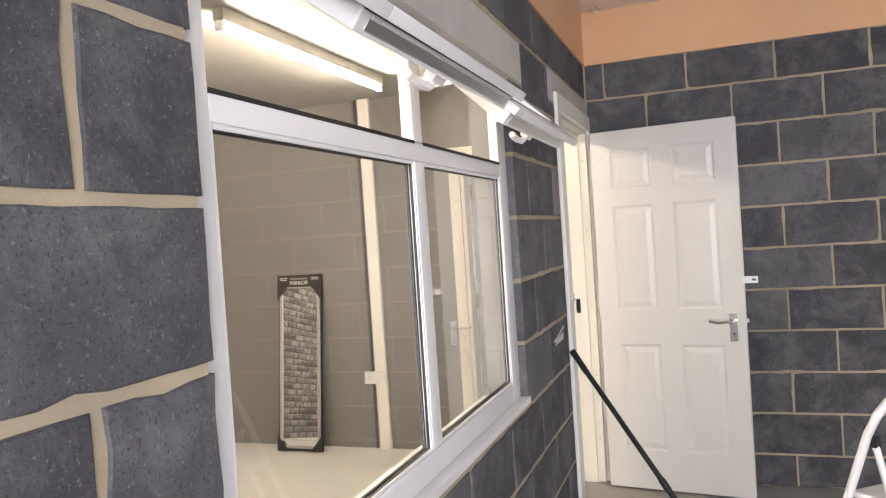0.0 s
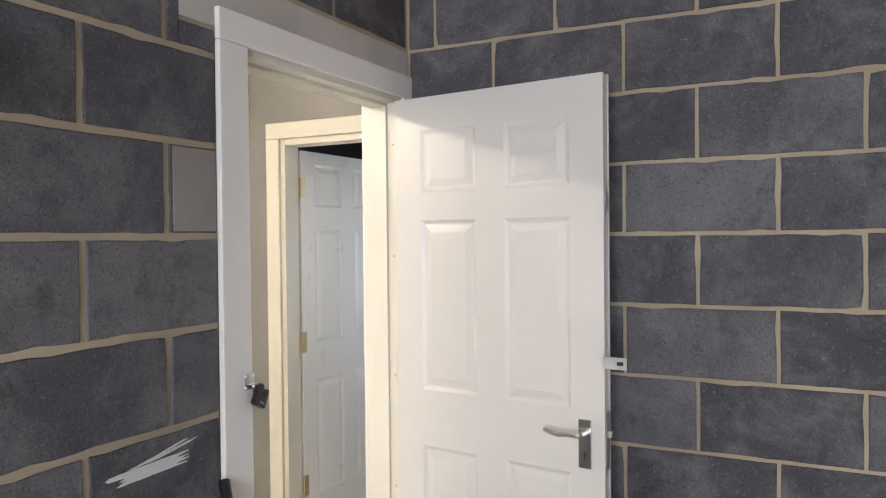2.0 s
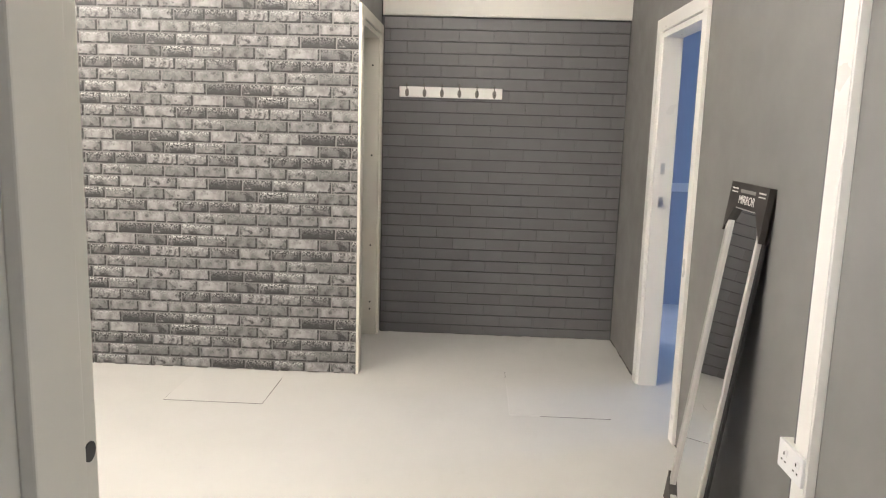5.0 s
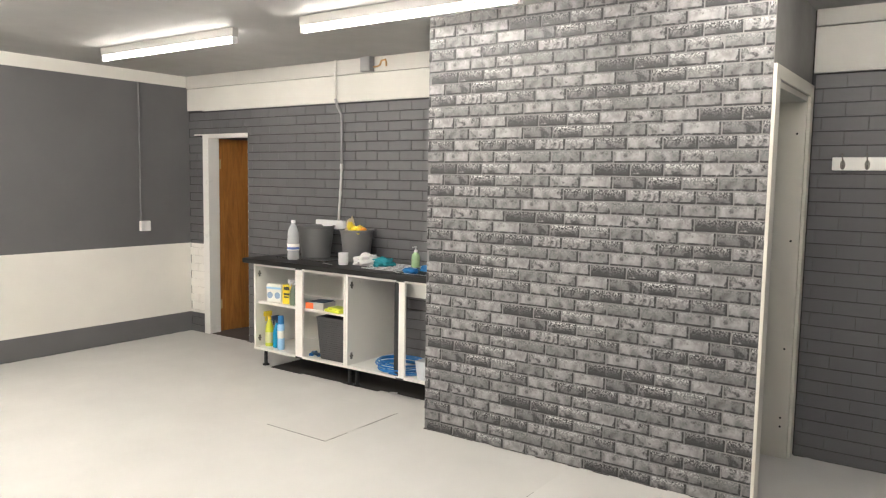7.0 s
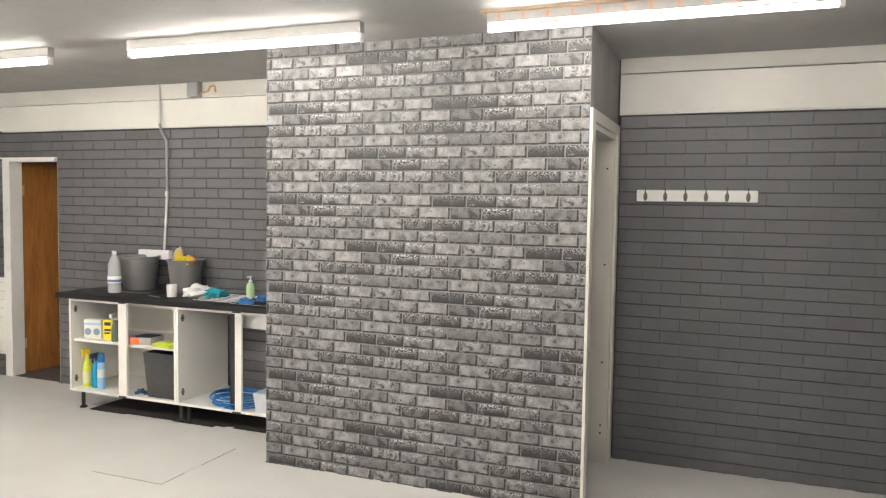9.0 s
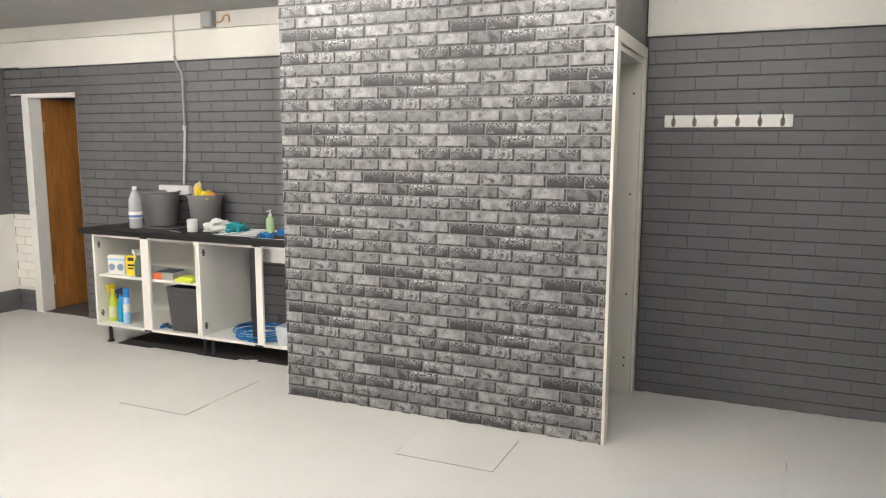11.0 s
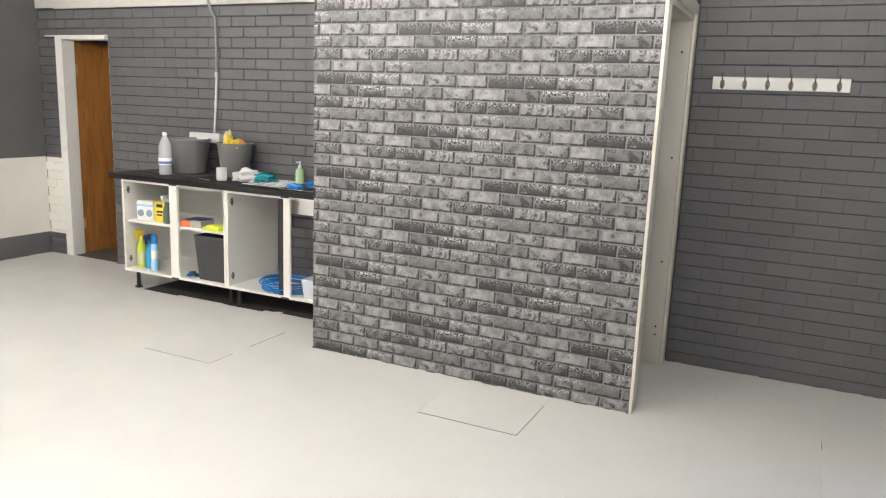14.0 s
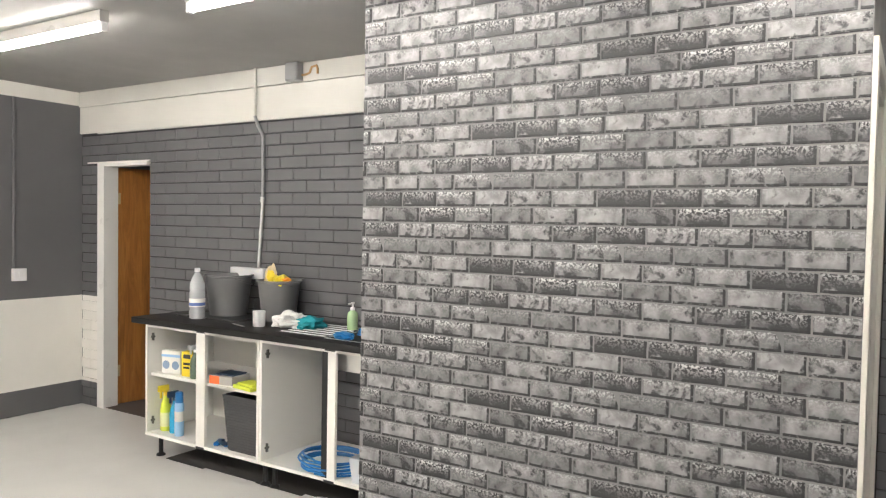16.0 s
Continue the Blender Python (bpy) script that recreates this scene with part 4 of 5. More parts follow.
def hatch(x0, x1, y0, y1, sides):
    h = thing("floor_hatch", "painted-over floor hatch with a thin dark gap", "floor hatch", pose((x0 + x1) / 2, (y0 + y1) / 2, 0), "floor hatches")
    w, d = (x1 - x0) / 2, (y1 - y0) / 2
    part("cover", boxes((-w, w, -d, d, -0.01, 0.0022), bev=0.001), M_FLOOR, h)
    for s, a, b in sides:
        g = 0.0022
        if s == "S":
            e = (-w + 2 * w * a, -w + 2 * w * b, -d - g, -d)
        elif s == "N":
            e = (-w + 2 * w * a, -w + 2 * w * b, d, d + g)
        elif s == "W":
            e = (-w - g, -w, -d + 2 * d * a, -d + 2 * d * b)
        else:
            e = (w, w + g, -d + 2 * d * a, -d + 2 * d * b)
        part("gap", boxes((*e, 0.0, 0.0015)), M_GAP, h)


hatch(-4.335, -3.853, 2.635, 3.145, [("E", 0.0, 1.0), ("N", 0.2, 1.0), ("S", 0.8, 0.95)])
hatch(-4.51, -3.840, 0.83, 1.325, [("E", 0.0, 1.0), ("N", 0.0, 0.5), ("N", 0.72, 1.0)])
hatch(-4.52, -3.853, 4.405, 4.914, [("E", 0.3, 1.0), ("S", 0.0, 0.15)])

# ---- worktop units ----
M_UNIT = paint("cream_white_melamine", (0.78, 0.765, 0.72), 0.35, 40, 0.02, 0.02)
M_TOP = mat("black_laminate_worktop", (0.010, 0.0095, 0.0095), 0.5, 0.0, 0.3)
bump(M_TOP, noise_tex(M_TOP, coords(M_TOP, False), 200, 3), 0.15, 0.001)
UX = -4.735
M_DULL = mat("dull_zinc", (0.20, 0.195, 0.18), 0.5, 1.0)
# bare floor, coloured darker still for the shade under the units
structure("trim_dark_floor", boxes((XH, -4.80, -0.22, 0.12, 0.0, 0.003), (XH, -4.822, 0.12, 0.55, 0.0, 0.003), (XH, -4.81, 0.55, 0.90, 0.0, 0.003), (XH, -4.845, 0.90, 1.64, 0.0, 0.003)), mat("bare_concrete_darkened_for_shade", (0.032, 0.030, 0.028), 0.9), "bare floor under the units, darkened for shade")


def base_unit(y0, y1, ym, back, shelf):
    u = thing("base_unit", "open white kitchen base unit without doors" + (", shelves inside" if shelf else ", pipework side open"), "kitchen unit", pose(0, 0, 0), "base units under the worktop")
    z0, z1, xb = 0.148, 0.838, XH + 0.03
    part("side_panel", boxes((xb, UX, y0, y0 + 0.018, z0, z1)), M_UNIT, u)
    part("side_panel", boxes((xb, UX, y1 - 0.018, y1, z0, z1)), M_UNIT, u)
    part("bottom_panel", boxes((xb, UX, y0 + 0.018, y1 - 0.018, z0, z0 + 0.018)), M_UNIT, u)
    part("top_rail", boxes((UX - 0.10, UX, y0 + 0.018, y1 - 0.018, z1 - 0.018, z1)), M_UNIT, u)
    if back:
        part("back_panel", boxes((xb + 0.02, xb + 0.026, y0 + 0.018, y1 - 0.018, z0 + 0.018, z1)), M_UNIT, u)
    if shelf:
        part("shelf", boxes((xb + 0.03, UX - 0.03, y0 + 0.018, y1 - 0.018, 0.515, 0.533)), M_UNIT, u)
    part("centre_post", boxes((UX - 0.018, UX, ym - (0.037 if shelf else 0.014), ym + 0.037, z0 + 0.018, z1 - 0.018)), M_UNIT, u)
    if not shelf:
        # black strip put in for the dark open gap beside the post
        part("gap_strip", boxes((UX - 0.03, UX - 0.004, ym - 0.056, ym - 0.0145, z0 + 0.018, z1 - 0.018)), M_BLACK, u, "black strip for the dark gap beside the post")
    for z in (z0 - 0.004, z1 - 0.012):
        part("post_bracket", boxes((UX - 0.03, UX + 0.003, ym - 0.034, ym + 0.034, z, z + 0.014)), M_BLACK, u)
    for y, s in ((y0 + 0.018, 1), (y1 - 0.018, -1)):
        for z in (0.235, 0.755):
            bm = boxes((UX - 0.050, UX - 0.025, y, y + s * 0.012, z - 0.006, z + 0.006), (UX - 0.043, UX - 0.032, y, y + s * 0.012, z - 0.024, z + 0.024), bev=0.002)
            part("hinge_plate", bm, M_DULL, u, "dull steel hinge plate")
    for x in (UX - 0.09, xb + 0.08):
        for y in (y0 + 0.035, y1 - 0.035):
            bm = bmesh.new()
            lathe(bm, [(0.028, 0.0), (0.028, 0.008), (0.014, 0.016), (0.014, 0.12), (0.024, 0.13), (0.024, 0.148)], (x, y, 0.0032), 14)
            part("adjustable_leg", bm, M_BLACK, u, "black plastic leg", True)
    return u


base_unit(-0.335, 0.650, 0.172, True, True)
base_unit(0.654, 1.635, 1.158, False, False)
wt = thing("worktop", "black laminate kitchen worktop over the units", "worktop")
part("slab", boxes((XH, -4.707, -0.44, 1.635, 0.838, 0.876), bev=0.006), M_TOP, wt, smooth=True)
sk = thing("sink", "steel inset sink with a ribbed drainer", "sink")
# plate colour holds the dark reflection seen in the steel
part("drainer", boxes((-5.20, -4.80, 0.72, 1.058, 0.8765, 0.880), bev=0.001), mat("steel_dark_reflection", (0.035, 0.035, 0.035), 0.5), sk, "steel drainer, coloured near-black for its dark reflection")
for k in range(7):
    part("drainer_rib", boxes((-5.175 + 0.058 * k, -5.165 + 0.058 * k, 0.73, 1.05, 0.880, 0.884), bev=0.001), M_UPVC, sk, "pale draining rib")
bowl = boxes((-5.2, -4.8, 1.06, 1.062, 0.72, 0.879), (-5.2, -4.8, 1.45, 1.452, 0.72, 0.879), (-5.202, -5.2, 1.06, 1.452, 0.72, 0.879), (-4.8, -4.798, 1.06, 1.452, 0.72, 0.879), (-5.2, -4.8, 1.06, 1.452, 0.718, 0.72))
part("bowl", bowl, M_STEEL, sk)

# ---- services on the brick wall ----
M_PIPE = paint("grey_painted_conduit", (0.30, 0.30, 0.305), 0.45, 60, 0.1, 0.1)
cd = thing("wall_conduit", "steel conduit, part grey part bare, down the brick wall", "conduit")
bm = bmesh.new()
tube_along(bm, [(XH + 0.032, 0.03, ZC), (XH + 0.032, 0.03, 2.16)], 0.0105, 10)
part("painted_run", bm, M_FASCIA, cd, "run painted cream over the fascia", True)
bm = bmesh.new()
tube_along(bm, [(XH + 0.032, 0.03, 2.16), (XH + 0.026, 0.05, 2.10), (XH + 0.012, 0.085, 2.03), (XH + 0.012, 0.088, 1.62)], 0.0105, 10)
part("upper_run", bm, M_PIPE, cd, smooth=True)
bm = bmesh.new()
tube_along(bm, [(XH + 0.012, 0.088, 1.62), (XH + 0.012, 0.074, 1.42), (XH + 0.012, 0.055, 1.18)], 0.0105, 10)
part("lower_run", bm, M_STEEL, cd, "bare galvanised run", True)
for z in (1.62, 1.40):
    bm = bmesh.new()
    rod(bm, (XH + 0.012, 0.082 if z > 1.5 else 0.073, z - 0.018), (XH + 0.012, 0.086 if z > 1.5 else 0.074, z + 0.018), 0.014)
    part("coupler", bm, M_STEEL, cd, smooth=True)
ms = thing("socket_strip", "white four-gang socket strip on the brick wall", "wall socket", pose(XH, -0.025, 1.140))
part("strip_body", boxes((0.0, 0.042, -0.155, 0.150, -0.036, 0.036), bev=0.006), M_UPVC, ms)
for k in range(4):
    part("switch_rocker", boxes((0.042, 0.045, -0.125 + 0.075 * k, -0.112 + 0.075 * k, 0.008, 0.024), bev=0.001), M_WHITE, ms)
jb = thing("junction_box", "grey junction box with a bent orange cable", "junction box", pose(XH + 0.020, 0.385, 2.405))
part("box_body", boxes((0.0, 0.055, -0.052, 0.052, -0.055, 0.058), bev=0.006), M_PIPE, jb)
part("box_lid", boxes((0.055, 0.060, -0.046, 0.046, -0.049, 0.052), bev=0.002), M_PIPE, jb)
bm = bmesh.new()
tube_along(bm, [(0.012, 0.050, -0.020), (0.012, 0.09, -0.018), (0.012, 0.115, -0.010), (0.012, 0.13, 0.022), (0.012, 0.17, 0.028), (0.012, 0.178, 0.010), (0.012, 0.178, -0.022)], 0.007, 8)
part("cable", bm, mat("orange_cable", (0.50, 0.30, 0.12), 0.5), jb, "bent orange cable", True)

# ---- things on the worktop ----
ZT = 0.8762
M_PET = mat("clear_bottle_plastic", (0.95, 0.97, 1.0), 0.12)
_b = M_PET.node_tree.nodes["Principled BSDF"]
_b.inputs["Transmission Weight"].default_value = 0.62
_b.inputs["IOR"].default_value = 1.15


def plain(name, c, r=0.45):
    return mat(name, c, r)


M_BLUELBL = plain("blue_label", (0.10, 0.16, 0.42))
M_YEL = plain("yellow_plastic", (0.80, 0.62, 0.02), 0.35)
M_LIME = plain("lime_plastic", (0.62, 0.70, 0.04), 0.35)
M_ORANGE = plain("orange_card", (0.75, 0.14, 0.03), 0.5)
M_CYAN = plain("blue_liquid", (0.02, 0.30, 0.55), 0.15)
M_SKY = plain("light_blue_can", (0.32, 0.55, 0.80), 0.3)
M_GREENL = plain("pale_green_soap", (0.48, 0.66, 0.36), 0.2)
M_NAVY = plain("dark_navy_plastic", (0.02, 0.04, 0.08), 0.4)
M_HOSE = plain("blue_hose", (0.02, 0.16, 0.45), 0.35)
M_TEAL = paint("teal_cloth", (0.03, 0.28, 0.33), 0.9, 300, 0.2, 0.5)
M_RAG = paint("white_cloth", (0.72, 0.71, 0.69), 0.9, 300, 0.1, 0.5)
M_BUCKET = paint("grey_bucket_plastic", (0.20, 0.20, 0.202), 0.5, 60, 0.1, 0.05)
M_TAN = plain("tan_wrapper", (0.55, 0.45, 0.28), 0.5)

bo = thing("water_bottle", "large clear plastic water bottle with a blue label", "bottle", pose(-4.90, -0.06, ZT))
part("bottle_body", lathe(bmesh.new(), [(0.040, 0.0), (0.047, 0.006), (0.047, 0.05), (0.044, 0.06), (0.047, 0.07), (0.047, 0.16), (0.043, 0.175), (0.046, 0.19), (0.044, 0.215), (0.030, 0.255), (0.016, 0.28), (0.015, 0.292)]), M_PET, bo, smooth=True)
part("label_band", lathe(bmesh.new(), [(0.0476, 0.075), (0.0478, 0.076), (0.0478, 0.125), (0.0476, 0.126)]), M_PRINT, bo, "white paper label", True)
part("label_stripe", lathe(bmesh.new(), [(0.0479, 0.082), (0.0481, 0.083), (0.0481, 0.100), (0.0479, 0.101)]), M_BLUELBL, bo, "blue label stripe", True)
part("cap", lathe(bmesh.new(), [(0.017, 0.288), (0.017, 0.308), (0.015, 0.311), (0.0, 0.311)]), M_UPVC, bo, smooth=True)


def bucket(x, y, z, rt, rb, h, label):
    b = thing("bucket", label, "bucket", pose(x, y, z), "grey buckets")
    part("shell", lathe(bmesh.new(), [(rb, 0.0), (rb + 0.004, 0.006), (rt - 0.006, h - 0.022), (rt - 0.004, h - 0.020), (rt - 0.004, h - 0.012), (rt + 0.006, h - 0.008), (rt + 0.006, h), (rt - 0.004, h), (rt - 0.010, h - 0.01), (rb - 0.002, 0.012), (0.0, 0.010)], seg=36), M_BUCKET, b, smooth=True)
    bm = bmesh.new()
    tube_along(bm, [(rt + 0.006, 0.0, h - 0.02)] + [((rt + 0.008) * math.cos(a), (rt + 0.008) * math.sin(a), h - 0.02 - 0.05 * math.sin(a)) for a in (0.4, 0.8, 1.2, 1.57, 1.95, 2.35, 2.75)] + [(-rt - 0.006, 0.0, h - 0.02)], 0.003, 6)
    hnd = part("bail_handle", bm, M_BUCKET, b, smooth=True)
    hnd.matrix_local = pose(0, 0, 0, 0, 0, 60)
    return b


bucket(-5.135, -0.045, ZT + 0.0042, 0.150, 0.112, 0.258, "round dark grey plastic bucket on the worktop")
bucket(-5.160, 0.375, ZT, 0.132, 0.098, 0.248, "dark grey bucket holding crumpled packets")


def crumple(name, parent_or_none, w, d, h, material, seed, label="", lumps=1.0):
    """A crumpled soft heap: an icosphere pressed flat below and pushed about by noise."""
    bm = bmesh.new()
    bmesh.ops.create_icosphere(bm, subdivisions=4, radius=1.0)
    for v in bm.verts:
        n = noise.noise(Vector(v.co) * 1.7 + Vector((seed, seed, 0))) * 0.35 * lumps + noise.noise(Vector(v.co) * 4.3 + Vector((0, seed, seed))) * 0.18 * lumps
        c = v.co * (1 + n)
        v.co = Vector((c.x * w, c.y * d, max(0.0, (c.z + 0.55) / 1.55) * h))
    return part(name, bm, material, parent_or_none, label, True)


pk = thing("cleaning_packets", "crumpled yellow, orange and tan packets in a bucket", "packets", pose(-5.160, 0.375, ZT + 0.225))
a_ = crumple("orange_packet", pk, 0.075, 0.045, 0.055, M_YEL, 3.0, "yellow packet")
a_.matrix_local = pose(0.02, 0.035, 0.0, 0, 12, 40)
a_ = crumple("orange_tip", pk, 0.045, 0.028, 0.030, plain("orange_film", (0.85, 0.33, 0.02), 0.4), 5.0, "orange packet")
a_.matrix_local = pose(0.03, 0.085, 0.015, 0, 0, 60)
a_ = crumple("tan_packet", pk, 0.035, 0.030, 0.115, M_TAN, 8.0, "tan packet with dark print")
a_.matrix_local = pose(0.03, -0.055, 0.0, -15, 0, 0)
a_ = crumple("yellow_pouch", pk, 0.030, 0.026, 0.085, M_YEL, 9.5)
a_.matrix_local = pose(0.04, -0.015, 0.0, 10, 0, 0)

tray = thing("black_tray", "shallow black tray on the worktop behind the bottle", "tray", pose(-5.06, 0.0, ZT))
part("tray_base", boxes((-0.17, 0.15, -0.26, 0.26, 0.0, 0.004)), M_BLACK, tray)
part("tray_rim", boxes((0.15, 0.156, -0.26, 0.26, 0.0, 0.012), (-0.176, -0.17, -0.26, 0.26, 0.0, 0.012), (-0.176, 0.156, -0.266, -0.26, 0.0, 0.012), (-0.176, 0.156, 0.26, 0.266, 0.0, 0.012), bev=0.001), M_CHROME, tray)
mug = thing("white_cup", "plain white cylindrical cup on the worktop", "cup", pose(-4.90, 0.475, ZT))
part("cup_body", lathe(bmesh.new(), [(0.033, 0.0), (0.036, 0.004), (0.037, 0.088), (0.035, 0.090), (0.032, 0.088), (0.031, 0.008), (0.0, 0.006)], seg=28), M_UPVC, mug, smooth=True)
kn = thing("palette_knife", "thin pale stick lying on the worktop edge", "utensil", pose(-4.85, 0.36, ZT, 0, 0, 72))
part("blade", boxes((-0.07, 0.07, -0.006, 0.006, 0.0, 0.004), bev=0.001), M_BATTEN, kn)
rg = thing("white_cloth", "crumpled white cloth on the worktop", "cloth", pose(-5.00, 0.63, ZT))
crumple("cloth_heap", rg, 0.090, 0.105, 0.085, M_RAG, 1.3, lumps=1.3)
rt_ = thing("teal_cloth", "crumpled teal cloth beside the white one", "cloth", pose(-5.02, 0.765, ZT))
crumple("cloth_heap", rt_, 0.075, 0.085, 0.062, M_TEAL, 4.2, lumps=1.4)
so = thing("soap_bottle", "green hand soap bottle with a white pump", "soap bottle", pose(-5.08, 1.02, 0.8852))
part("soap_body", lathe(bmesh.new(), [(0.026, 0.0), (0.030, 0.004), (0.031, 0.07), (0.027, 0.095), (0.013, 0.108), (0.012, 0.114)]), M_GREENL, so, smooth=True)
bm = lathe(bmesh.new(), [(0.013, 0.110), (0.013, 0.124), (0.005, 0.126), (0.005, 0.143), (0.010, 0.145), (0.010, 0.153), (0.0, 0.154)], seg=14)
box(bm, -0.005, 0.036, -0.005, 0.005, 0.143, 0.151, 0.002)
part("pump", bm, M_UPVC, so, "white pump head", True)
gl = thing("blue_gloves", "rolled blue rubber gloves beside the sink", "gloves", pose(-4.84, 1.16, 0.8765))
crumple("glove", gl, 0.036, 0.060, 0.040, M_HOSE, 2.2)
a_ = crumple("glove", gl, 0.030, 0.050, 0.042, M_HOSE, 6.1)
a_.matrix_local = pose(-0.16, 0.03, 0.0, 0, 0, 25)

# ---- things in the units ----
ZS, ZL = 0.5332, 0.1662
XS = -4.83
pc = thing("sponge_packet", "white packet with blue printed circles", "packet", pose(XS, -0.185, ZS, 0, 0, 12))
part("packet_body", boxes((-0.030, 0.030, -0.070, 0.070, 0.0, 0.145), bev=0.010), M_PRINT, pc, smooth=True)
for y in (-0.035, 0.035):
    bm = bmesh.new()
    rod(bm, (0.030, y, 0.055), (0.0312, y, 0.055), 0.026, seg=20)
    part("printed_circle", bm, plain("slate_blue_print", (0.22, 0.30, 0.45)), pc)
part("printed_band", boxes((0.0302, 0.0312, -0.07, 0.07, 0.105, 0.120)), M_SKY, pc)
yb = thing("yellow_box", "tall yellow carton with dark print", "carton", pose(XS, -0.040, ZS, 0, 0, 10))
part("carton", boxes((-0.025, 0.025, -0.040, 0.040, 0.0, 0.150), bev=0.002), M_YEL, yb)
part("print_bars", boxes((0.0251, 0.0258, -0.026, 0.026, 0.070, 0.085), (0.0251, 0.0258, -0.026, 0.020, 0.048, 0.060), (0.0251, 0.0258, -0.026, 0.026, 0.110, 0.135)), M_BLACK, yb)


def spray(x, y, z, m_body, m_head, h, label, fill=None):
    s = thing("spray_bottle", label, "spray bottle", pose(x, y, z), "spray bottles")
    part("bottle_body", lathe(bmesh.new(), [(0.030, 0.0), (0.034, 0.005), (0.034, h * 0.45), (0.028, h * 0.58), (0.015, h * 0.72), (0.013, h * 0.78)]), m_body, s, smooth=True)
    bm = lathe(bmesh.new(), [(0.015, h * 0.77), (0.016, h * 0.84), (0.010, h * 0.86)], seg=14)
    box(bm, -0.020, 0.055, -0.010, 0.010, h * 0.86, h, 0.005)
    box(bm, 0.030, 0.042, -0.005, 0.005, h * 0.72, h * 0.87, 0.003)
    part("trigger_head", bm, m_head, s, "", True)
    if fill:
        part("paper_label", lathe(bmesh.new(), [(0.0345, h * 0.10), (0.0347, h * 0.105), (0.0347, h * 0.40), (0.0345, h * 0.405)]), fill, s, "", True)
    return s


spray(XS + 0.02, 0.040, ZS, plain("dark_green_plastic", (0.10, 0.14, 0.10), 0.3), M_UPVC, 0.205, "dark green spray bottle with a white head")
spray(XS, -0.262, ZL, M_LIME, M_YEL, 0.285, "yellow spray bottle with a yellow trigger", plain("pale_label", (0.70, 0.72, 0.40)))
spray(XS, -0.172, ZL, M_CYAN, M_NAVY, 0.260, "blue spray bottle with a dark trigger")
ae = thing("aerosol_can", "pale blue aerosol can with a blue cap", "aerosol", pose(XS + 0.03, -0.095, ZL))
part("can", lathe(bmesh.new(), [(0.026, 0.0), (0.028, 0.004), (0.028, 0.19), (0.022, 0.205)]), M_SKY, ae, smooth=True)
part("cap", lathe(bmesh.new(), [(0.023, 0.203), (0.024, 0.206), (0.023, 0.262), (0.018, 0.268), (0.0, 0.268)]), M_HOSE, ae, "blue cap", True)
part("print_band", lathe(bmesh.new(), [(0.0283, 0.09), (0.0285, 0.091), (0.0285, 0.15), (0.0283, 0.151)]), M_PRINT, ae, smooth=True)
rb = thing("orange_box", "flat orange and grey carton on the shelf", "carton", pose(XS - 0.02, 0.290, ZS, 0, 0, 6))
part("carton", boxes((-0.075, 0.075, -0.085, 0.085, 0.0, 0.050), bev=0.002), M_BATTEN, rb)
part("orange_end", boxes((0.0755, 0.0765, -0.085, -0.010, 0.002, 0.048)), M_ORANGE, rb, "orange printed end")
part("booklet", boxes((-0.07, 0.05, -0.06, 0.07, 0.0505, 0.056)), M_NAVY, rb)
gp = thing("lime_sponges", "pack of lime yellow cloths on the shelf", "cloths", pose(XS + 0.02, 0.505, ZS, 0, 0, -8))
part("cloth_stack", boxes((-0.06, 0.06, -0.085, 0.085, 0.0, 0.022), bev=0.006), M_LIME, gp, smooth=True)
part("cloth_stack", boxes((-0.05, 0.05, -0.055, 0.08, 0.0222, 0.036), bev=0.005), M_LIME, gp, smooth=True)

bk = thing("storage_basket", "dark grey woven plastic storage basket", "basket", pose(-4.90, 0.490, ZL))
M_WEAVE = plain("charcoal_plastic", (0.055, 0.055, 0.058), 0.55)


def basket_wall(bm, w0, d0, w1, d1, h, t):
    rings = []
    for k, (w, d, z) in enumerate(((w0, d0, 0.0), (w1, d1, h), (w1 - t, d1 - t, h), (w0 - t, d0 - t, t))):
        rings.append([bm.verts.new((sx * w, sy * d, z)) for sx, sy in ((-1, -1), (1, -1), (1, 1), (-1, 1))])
    for lo, hi in zip(rings, rings[1:]):
        for k in range(4):
            bm.faces.new((lo[k], lo[(k + 1) % 4], hi[(k + 1) % 4], hi[k]))
    bm.faces.new(rings[0][::-1])
    bm.faces.new(rings[3])
    return bm


part("basket_shell", basket_wall(bmesh.new(), 0.125, 0.122, 0.150, 0.140, 0.320, 0.006), M_WEAVE, bk)
for k in range(19):
    z = 0.016 + k * 0.0162
    f = z / 0.320
    w, d = 0.125 + 0.025 * f, 0.122 + 0.018 * f
    part("woven_band", boxes((w - 0.001, w + 0.003, -d - 0.003, d + 0.003, z - 0.005, z + 0.005), (-w, w, -d - 0.003, -d + 0.001, z - 0.005, z + 0.005), bev=0.0015), M_WEAVE, bk)
part("basket_rim", boxes((0.143, 0.154, -0.144, 0.144, 0.312, 0.325), (-0.154, -0.143, -0.144, 0.144, 0.312, 0.325), (-0.143, 0.143, -0.144, -0.134, 0.312, 0.325), (-0.143, 0.143, 0.134, 0.144, 0.312, 0.325), bev=0.003), M_WEAVE, bk)
cl = thing("clamps", "small blue plastic clamps in a heap", "clamp", pose(-4.82, 0.275, ZL))
